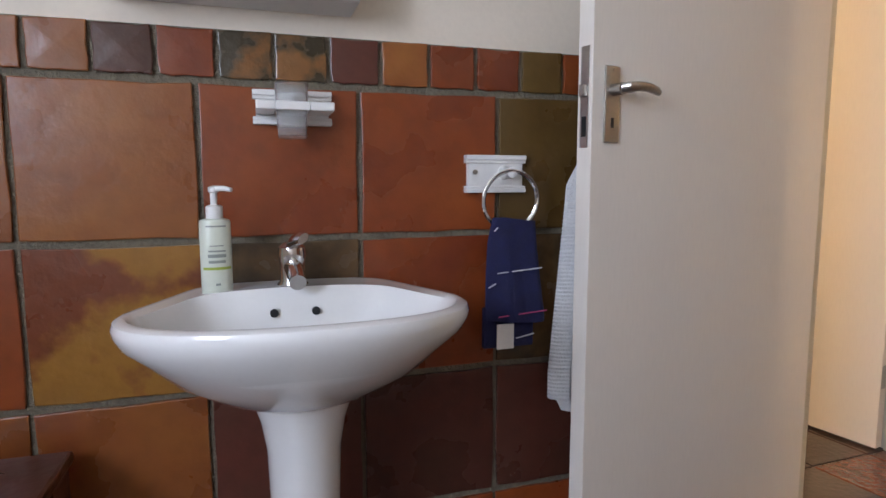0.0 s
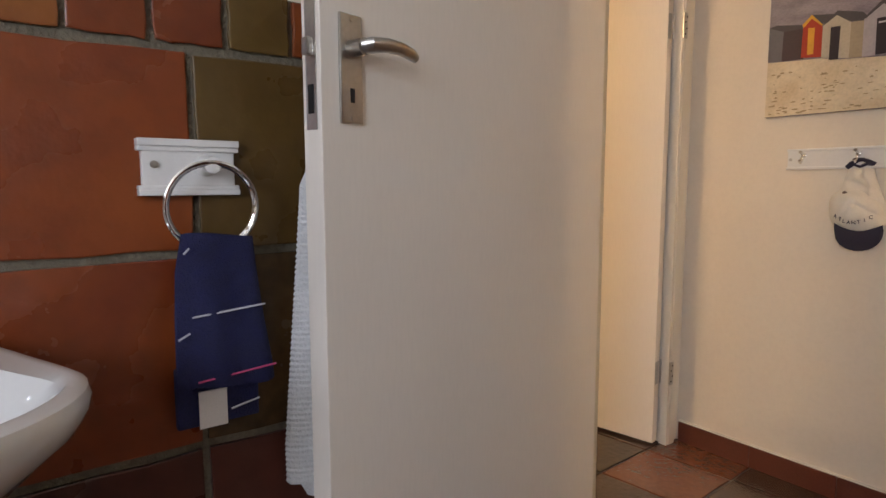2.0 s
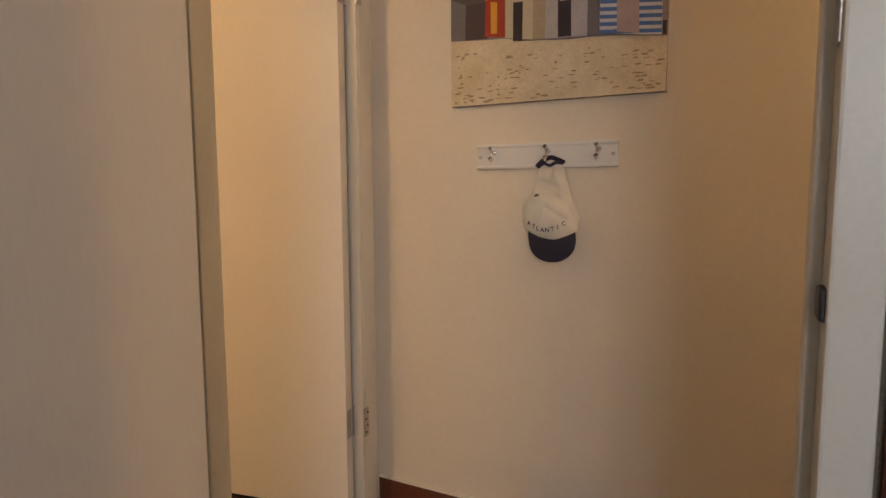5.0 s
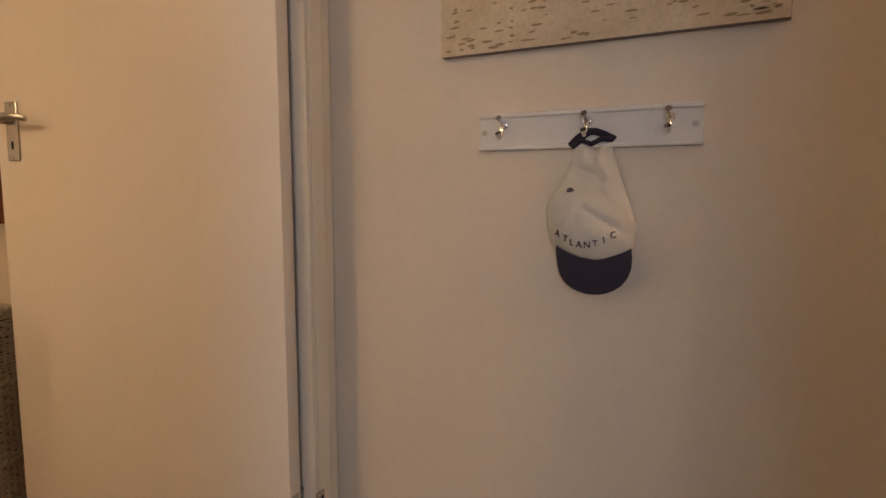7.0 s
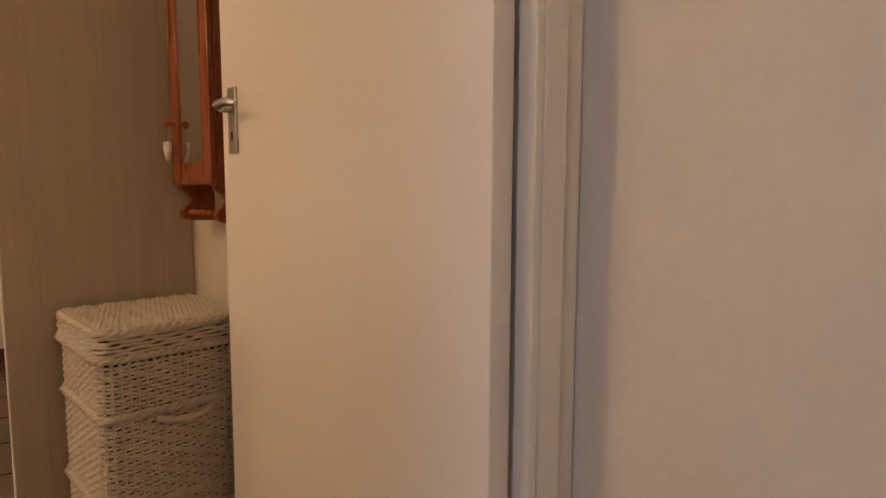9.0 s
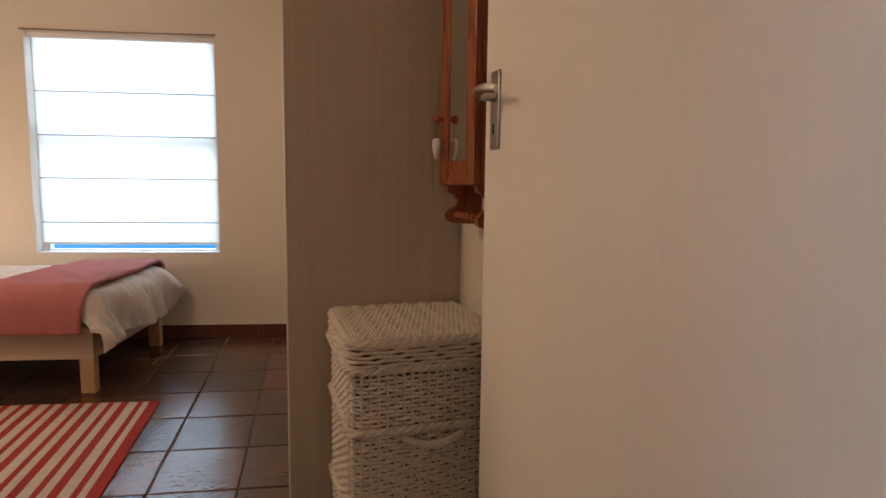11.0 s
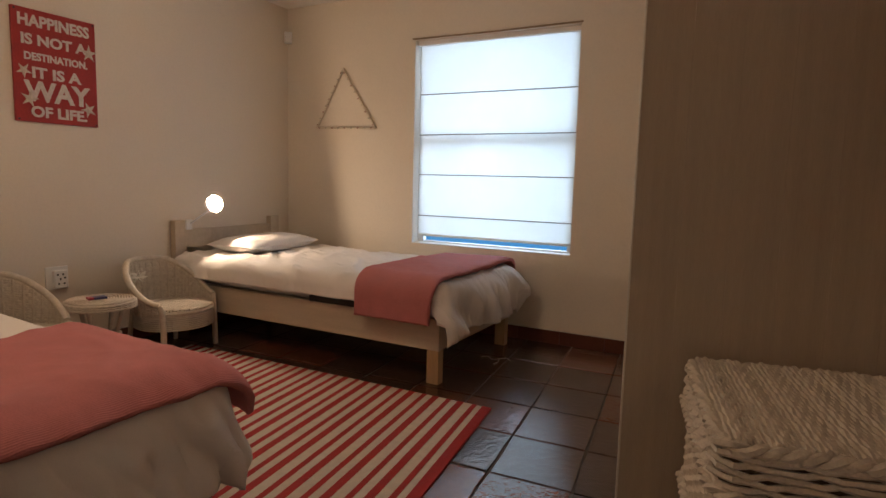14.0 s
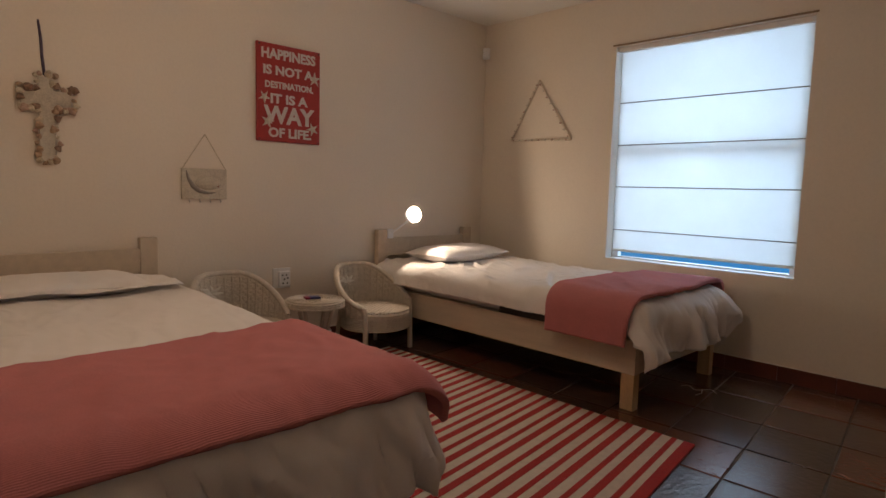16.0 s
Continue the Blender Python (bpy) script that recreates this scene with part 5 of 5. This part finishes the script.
plq = thing("hanging_plaque", "whitewashed wooden bird plaque hung on a cord", "plaque", Matrix.Translation((LX, 2.8435, 1.05)) @ ON_WEST)
part("board", B((-0.131, 0.131, -0.087, 0.087, 0.001, 0.014), bevel=0.003), BONE, plq)
for a, b in (((-0.128, 0.083), (0.004, 0.282)), ((0.004, 0.282), (0.128, 0.083))):
    part("cord", tube(bmesh.new(), [(a[0], a[1], 0.014), ((a[0] + b[0]) / 2, (a[1] + b[1]) / 2, 0.012), (b[0], b[1], 0.010)], 0.0028, 6), DRIFT, plq)
part("bird", tube(bmesh.new(), [(-0.105 + 0.0, 0.075, 0.016), (-0.095, 0.03, 0.017), (-0.07, -0.015, 0.018), (-0.03, -0.042, 0.019), (0.02, -0.052, 0.018), (0.06, -0.048, 0.016)], [0.003, 0.010, 0.015, 0.015, 0.010, 0.004], 10, flat=0.5), mat("plaque_grey", (0.34, 0.31, 0.28), 0.8, bump=0.2), plq)
part("bird_body", ball(bmesh.new(), 0.05, pose(0.02, 0.005, 0.014) @ Matrix.Diagonal((1.5, 0.75, 0.16, 1)), 20), BONE, plq)
part("eye", ball(bmesh.new(), 0.004, pose(0.075, -0.012, 0.020)), SIGNRED, plq)
for x in (-0.09, -0.03, 0.03, 0.09):
    part("hook", tube(bmesh.new(), [(x, -0.085, 0.010), (x, -0.100, 0.014), (x, -0.104, 0.022), (x, -0.098, 0.026)], 0.0025, 6), STEEL, plq)


BROWNSHELL = mat("brown_shell", (0.32, 0.20, 0.125), 0.5, vary=0.5, scale=60, bump=0.4, fine=150)


def cross():
    ob = thing("shell_cross", "wall cross covered in shells hung from a ribbon", "cross", Matrix.Translation((LX, 2.083, 0.157)) @ ON_WEST @ Matrix.Diagonal((0.88, 0.87, 0.85, 1)))
    part("upright", B((-0.040, 0.040, 1.125, 1.60, 0.004, 0.022), bevel=0.008), BONE, ob)
    part("crossbar", B((-0.120, 0.120, 1.425, 1.525, 0.0035, 0.0215), bevel=0.008), BONE, ob)
    part("ribbon", tube(bmesh.new(), [(-0.004, 1.59, 0.02), (-0.012, 1.70, 0.014), (-0.014, 1.80, 0.010), (-0.024, 1.895, 0.010)], [0.009, 0.009, 0.009, 0.006], 8, flat=0.3), mat("ribbon_violet", (0.10, 0.08, 0.13), 0.7, bump=0.1), ob)
    rnd = random.Random(11)
    edge = []
    for k in range(15):
        z = 1.13 + 0.47 * k / 14
        edge += [(-0.042, z), (0.042, z)] if not 1.41 < z < 1.54 else []
    for k in range(8):
        x = 0.045 + 0.085 * k / 7
        edge += [(x, 1.42), (x, 1.53), (-x, 1.42), (-x, 1.53)]
    edge += [(0.13, 1.475), (-0.13, 1.475), (0.13, 1.45), (-0.13, 1.5), (0, 1.60), (0.02, 1.61), (-0.025, 1.605), (0.0, 1.125), (0.02, 1.12), (-0.02, 1.12)]
    for x, z in edge:
        r = rnd.uniform(0.012, 0.025)
        sh = part("shell", lathe(bmesh.new(), [(r * 0.3, 0), (r, r * 0.25), (r * 0.9, r * 0.7), (r * 0.45, r * 1.2), (r * 0.06, r * 1.7)], Matrix.Translation((x + rnd.uniform(-0.006, 0.006), z + rnd.uniform(-0.006, 0.006), 0.014)) @ Euler((rnd.uniform(-1.2, 1.2), rnd.uniform(-1.2, 1.2), rnd.random() * 6)).to_matrix().to_4x4(), 10), (SHELL, DRIFT, PINKSHELL, BROWNSHELL)[rnd.randrange(4)], ob)


cross()


TWIG = mat("pale_twig", (0.80, 0.70, 0.56), 0.8, vary=0.25, scale=30, bump=0.3)


def triangle():
    ob = thing("driftwood_triangle", "driftwood triangle threaded with small shells", "wall ornament", Matrix.Translation((0, FY, 0)) @ ON_NORTH)
    a, b, c = (-0.51, 1.468), (0.055, 1.455), (-0.252, 1.905)
    rnd = random.Random(3)
    for p, q, ext in ((a, b, 0.0), (a, c, 0.03), (c, b, 0.03)):
        d = (q[0] - p[0], q[1] - p[1])
        pts = [(p[0] + d[0] * (k / 6 * (1 + ext) - ext / 2), p[1] + d[1] * (k / 6 * (1 + ext) - ext / 2) + rnd.uniform(-0.004, 0.004), 0.012) for k in range(7)]
        part("stick", tube(bmesh.new(), pts, [0.0075 + 0.002 * rnd.random() for _ in pts], 8), TWIG, ob)
        for k in range(9):
            t = (k + 0.5) / 9
            part("shell", ball(bmesh.new(), 0.007 + 0.004 * rnd.random(), pose(p[0] + d[0] * t, p[1] + d[1] * t - 0.004, 0.026) @ Matrix.Diagonal((1.2, 0.8, 0.6, 1)), 8), (PINKSHELL, BONE)[k % 2], ob)


triangle()
sens = thing("alarm_sensor", "small white alarm sensor high in the corner", "sensor", Matrix.Translation((LX + 0.05, FY - 0.05, 2.18)) @ pose(0, 0, 0, 0, 0, 45))
part("housing", B((-0.03, 0.03, -0.018, 0.02, -0.045, 0.045), bevel=0.008), WHITE, sens)
part("lens", B((-0.022, 0.022, -0.024, -0.017, -0.035, 0.005), bevel=0.003), CERAMIC, sens)
part("bracket", B((-0.015, 0.015, 0.019, 0.032, -0.02, 0.02), bevel=0.003), WHITE, sens)
cord = thing("floor_cord", "thin pale cord lying on the floor tiles", "cord")
part("cord", tube(bmesh.new(), [(1.24 + 0.19 * k / 12, 4.66 + 0.03 * math.sin(k * 0.9) + 0.004 * k, 0.004) for k in range(13)], 0.0022, 6), BONE, cord)
part("cord_end", tube(bmesh.new(), [(1.35, 4.68, 0.004), (1.37, 4.62, 0.004), (1.36, 4.57, 0.004)], 0.0022, 6), BONE, cord)


# ================= bedroom: wardrobe corner =================
def wardrobe():
    ob = thing("wardrobe", "tall grey-beige boarded wardrobe with plain doors", "wardrobe", NOOK)
    bm = bmesh.new()
    a = radians(11.4)
    fx, fy = -0.508 + 1.6 * math.sin(a), 1.6 * math.cos(a)
    plan = [(-0.506, 0.020), (-0.004, 0.020), (-0.004, fy), (fx, fy)]
    for z0, z1, k in ((0.06, 2.36, 0.0), (0.0, 0.059, 0.02)):
        lo = [bm.verts.new((x + (k if n in (0, 3) else 0), y, z0)) for n, (x, y) in enumerate(plan)]
        hi = [bm.verts.new((x + (k if n in (0, 3) else 0), y, z1)) for n, (x, y) in enumerate(plan)]
        bm.faces.new(lo[::-1])
        bm.faces.new(hi)
        for n in range(4):
            bm.faces.new((lo[n], lo[(n + 1) % 4], hi[(n + 1) % 4], hi[n]))
    part("carcass", bm, PANEL, ob)
    n, w = 6, 0.508 / 6
    for k in range(n):
        part("side_board", B((-0.510 + w * k + 0.0001, -0.510 + w * (k + 1) - 0.0001, 0.002, 0.019, 0.003, 2.36), bevel=0.0004), PANEL, ob)
    part("corner_strip", B((-0.5135, -0.5095, 0.001, 0.020, 0.0, 2.36), bevel=0.001), FRAME, ob)


wardrobe()


def mirror_cabinet():
    ob = thing("mirror_cabinet", "varnished pine cabinet with a mirrored door and towel rail", "cabinet", NOOK)
    x, ya, yb, z0, z1 = -0.112, -0.402, -0.140, 1.093, 1.78
    part("body", B((x + 0.018, -0.001, ya, yb, z0, z1), bevel=0.003), PINE, ob)
    door = part("door", B((x, x + 0.0175, ya, ya + 0.055, z0 + 0.002, z1), (x, x + 0.0175, yb - 0.055, yb, z0 + 0.002, z1), bevel=0.004), PINE, ob)
    part("door_rail", B((x + 0.0005, x + 0.0172, ya + 0.0555, yb - 0.0555, z0 + 0.002, z0 + 0.062), bevel=0.004), PINE, door)
    part("door_rail", B((x + 0.0005, x + 0.0172, ya + 0.0555, yb - 0.0555, z1 - 0.06, z1), bevel=0.004), PINE, door)
    part("mirror", B((x + 0.006, x + 0.010, ya + 0.0535, yb - 0.0535, z0 + 0.060, z1 - 0.058)), MIRROR, door, "framed mirror glass")
    part("knob", lathe(bmesh.new(), [(0.005, 0), (0.006, 0.010), (0.012, 0.018), (0.011, 0.026), (0.003, 0.029)], Matrix.Translation((x, yb - 0.028, 1.268)) @ pose(0, 0, 0, 0, -90), 16), PINE, door, "turned pine knob")
    for y in (ya + 0.004, yb - 0.026):
        bm = bmesh.new()
        prof = [(0, 1.093), (-0.100, 1.093), (-0.098, 1.080), (-0.078, 1.070), (-0.066, 1.055), (-0.070, 1.040), (-0.088, 1.030), (-0.098, 1.015), (-0.094, 1.000), (-0.075, 0.992), (0, 0.990)]
        lo = [bm.verts.new((px, y, pz)) for px, pz in prof]
        hi = [bm.verts.new((px, y + 0.022, pz)) for px, pz in prof]
        bm.faces.new(lo)
        bm.faces.new(hi[::-1])
        for k in range(len(prof)):
            bm.faces.new((lo[k], hi[k], hi[(k + 1) % len(prof)], lo[(k + 1) % len(prof)]))
        part("bracket", bm, PINE, ob)
    part("towel_rail", cyl(bmesh.new(), 0.008, 0.22, pose(-0.072, (ya + yb) / 2, 1.016, 90), seg=16), PINE, ob)


mirror_cabinet()
heart = thing("hanging_heart", "small white wooden heart hung on a cabinet knob", "ornament", NOOK @ Matrix.Translation((-0.132, -0.165, 1.195)))
bm = bmesh.new()
pts = [(0.0215 * 16 * math.sin(t) ** 3 / 16, (13 * math.cos(t) - 5 * math.cos(2 * t) - 2 * math.cos(3 * t) - math.cos(4 * t)) * 0.0019) for t in [k * math.tau / 36 for k in range(36)]]
lo, hi = [bm.verts.new((-0.004, y, z)) for y, z in pts], [bm.verts.new((0.004, y, z)) for y, z in pts]
bm.faces.new(lo)
bm.faces.new(hi[::-1])
for k in range(36):
    bm.faces.new((lo[k], hi[k], hi[(k + 1) % 36], lo[(k + 1) % 36]))
part("heart", bm, WHITE, heart)
part("loop", tube(bmesh.new(), [(0, 0, 0.008), (0.0, 0.004, 0.04), (0.004, 0, 0.070)], 0.0012, 5), STRING, heart)

# ================= tiles of walls and floors =================
rnd = random.Random(21)
cache = {}


def tile_mesh(key, bm, material):
    if key not in cache:
        bmesh.ops.recalc_face_normals(bm, faces=bm.faces)
        me = bpy.data.meshes.new("tile")
        bm.to_mesh(me)
        me.materials.append(material)
        cache[key] = me
    bm.free()
    return cache[key]


def tile(parent, me, m):
    ob = new("tile", me)
    ob.parent = parent
    ob.matrix_basis = m
    return ob


bmG = B((-0.70, 1.93, BY + 0.008, BY + 0.0139, 0, 1.421))
part("grout_bed", bmG, GROUT, wall_bath)
part("grout_bed", B((2.1885, 2.1945, -1.5, 0.036, 0, 1.421)), GROUT, wall_be)
ROWS_Z = [(1.331, 1.418), (1.026, 1.316), (0.720, 1.011), (0.414, 0.705), (0.108, 0.399), (0.0, 0.093)]
PICK = {(1, 0): T_ORANGE, (1, 1): T_RUST, (1, 2): T_RUST, (1, 3): T_OLIVE, (2, 0): T_MUSTARD, (2, 1): T_MOSS, (2, 2): T_RUST, (2, 3): T_MOSS, (3, 0): T_ORANGE, (3, 1): T_UMBER, (3, 2): T_UMBER, (3, 3): T_UMBER, (1, -1): T_ORANGE, (2, -1): T_RUST, (3, -1): T_ORANGE, (4, 2): T_RUST, (4, 3): T_RUST}
BORDER = [T_ORANGE, T_ORANGE, T_UMBER, T_RUST, T_PATTERN, T_PATTERN, T_UMBER, T_ORANGE, T_RUST, T_RUST, T_OLIVE, T_RUST, T_UMBER, T_ORANGE]
ALL = [T_RUST, T_ORANGE, T_RUST, T_UMBER, T_OLIVE, T_ORANGE]


def rough_tile(w, h, seed):
    """A hand-made clay tile, its face in x and z, front at y = 0; uneven edges."""
    r = random.Random(seed)
    bm = bmesh.new()
    j = lambda: r.uniform(-0.0022, 0.0022)
    n = 4
    ring = []
    for k in range(n):
        ring.append((-w / 2 + w * k / n, -h / 2))
    for k in range(n):
        ring.append((w / 2, -h / 2 + h * k / n))
    for k in range(n):
        ring.append((w / 2 - w * k / n, h / 2))
    for k in range(n):
        ring.append((-w / 2, h / 2 - h * k / n))
    outer = [(x + j(), z + j()) for x, z in ring]
    back = [bm.verts.new((x, 0.010, z)) for x, z in outer]
    mid = [bm.verts.new((x, 0.0008, z)) for x, z in outer]
    front = [bm.verts.new((x * (1 - 0.002 / w * 2), 0.0, z * (1 - 0.002 / h * 2))) for x, z in outer]
    c = bm.verts.new((0, -0.0015 + j() * 0.4, 0))
    m = len(ring)
    for k in range(m):
        q = (k + 1) % m
        bm.faces.new((back[k], back[q], mid[q], mid[k]))
        bm.faces.new((mid[k], mid[q], front[q], front[k]))
        bm.faces.new((front[k], front[q], c))
    return bm


for r, (z0, z1) in enumerate(ROWS_Z):
    if r == 0:
        for k in range(-8, 15):
            x = 0.265 + 0.1055 * k
            mt = BORDER[(k + 1) % len(BORDER)]
            tile(wall_bath, tile_mesh(("b", mt.name, k % 3), rough_tile(0.095, z1 - z0, k % 3), mt), Matrix.Translation((x + 0.0527, BY, (z0 + z1) / 2)))
    else:
        for c in range(-3, 6):
            w = 0.297
            x = 0.2345 + 0.3085 * c
            if x + 0.3 > 1.95 or x < -0.70:
                continue
            mt = PICK.get((r, c)) or ALL[(c * 5 + r * 3) % 6]
            tile(wall_bath, tile_mesh(("t", mt.name, r == 5, (c + r) % 4), rough_tile(w, z1 - z0, (c + r) % 4), mt), Matrix.Translation((x + 0.154, BY, (z0 + z1) / 2)))
# east wall of the bathroom, beside the doorway
EAST = Matrix.Rotation(radians(-90), 4, "Z")
for r, (z0, z1) in enumerate(ROWS_Z):
    if r == 0:
        for k in range(14):
            mt = BORDER[(k * 3) % len(BORDER)]
            tile(wall_be, tile_mesh(("b", mt.name, k % 3), rough_tile(0.095, z1 - z0, k % 3), mt), Matrix.Translation((2.1785, -0.025 - 0.1055 * k, (z0 + z1) / 2)) @ EAST)
    else:
        for c in range(5):
            mt = (T_RUST, T_UMBER, T_ORANGE, T_OLIVE, T_RUST)[(c + r) % 5] if c else (T_UMBER, T_UMBER, T_RUST, T_UMBER, T_RUST)[r - 1]
            tile(wall_be, tile_mesh(("t", mt.name, r == 5, (c + r) % 4), rough_tile(0.297, z1 - z0, (c + r) % 4), mt), Matrix.Translation((2.1785, -0.122 - 0.3085 * c, (z0 + z1) / 2)) @ EAST)

# clay floor tiles, laid a little askew
floor = bpy.data.objects["floor"]
EX, EY, O = Vector((0.312, 0.013, 0)), Vector((-0.041, 0.348, 0)), Vector((1.823, 3.714, 0))
for i in range(-10, 9):
    for j in range(-17, 6):
        p = O + EX * (i + 0.5) + EY * (j + 0.5)
        local = NOOK.inverted() @ p
        if not (-0.98 < p.x < 3.40 and -1.6 < p.y < 5.3) or (p.y > 1.4 and local.x > 0.14):
            continue
        r = (i * 7 + j * 13) % 5
        mt = F_ORANGE if (i * 3 + j * 5) % 7 in (1, 4) else F_TILE
        key = ("f", mt.name, r)
        if key not in cache:
            rr = random.Random(r + 50)
            bm = bmesh.new()
            jj = lambda: rr.uniform(-0.003, 0.003)
            lo, mi, hi = [], [], []
            for u, v in ((-1, -1), (-0.33, -1), (0.33, -1), (1, -1), (1, -0.33), (1, 0.33), (1, 1), (0.33, 1), (-0.33, 1), (-1, 1), (-1, 0.33), (-1, -0.33)):
                q = EX * (u * 0.487) + EY * (v * 0.487)
                x, y = q.x + jj(), q.y + jj()
                lo.append(bm.verts.new((x, y, -0.014)))
                mi.append(bm.verts.new((x, y, -0.0015)))
                hi.append(bm.verts.new((x * 0.982, y * 0.982, 0.0)))
            c = bm.verts.new((0, 0, 0.001))
            for k in range(12):
                q = (k + 1) % 12
                bm.faces.new((lo[k], lo[q], mi[q], mi[k]))
                bm.faces.new((mi[k], mi[q], hi[q], hi[k]))
                bm.faces.new((hi[k], hi[q], c))
        else:
            bm = bmesh.new()
        tile(floor, tile_mesh(key, bm, mt), Matrix.Translation((p.x, p.y, 0.0)))

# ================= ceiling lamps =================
# unseen fittings, added to give the two warm bulbs a source
for x, y, lab in ((0.92, 2.40, "unseen round ceiling lamp added above the bedroom bulb"), (2.78, -1.2, "unseen round ceiling lamp added above the passage bulb")):
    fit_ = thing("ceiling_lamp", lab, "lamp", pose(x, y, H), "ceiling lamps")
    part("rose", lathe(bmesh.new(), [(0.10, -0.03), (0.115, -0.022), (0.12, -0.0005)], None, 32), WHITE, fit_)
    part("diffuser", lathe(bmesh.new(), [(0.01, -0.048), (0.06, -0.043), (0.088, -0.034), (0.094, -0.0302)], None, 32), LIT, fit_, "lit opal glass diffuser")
hk = thing("wall_hook", "small steel hook on the window wall", "hook", Matrix.Translation((2.13, FY, 1.32)) @ ON_NORTH)
part("plate", B((-0.012, 0.012, -0.03, 0.03, 0, 0.006), bevel=0.002), STEEL, hk)
part("prong", tube(bmesh.new(), [(0, 0.01, 0.005), (0, 0.006, 0.03), (0, 0.02, 0.045)], 0.006, 8), STEEL, hk)
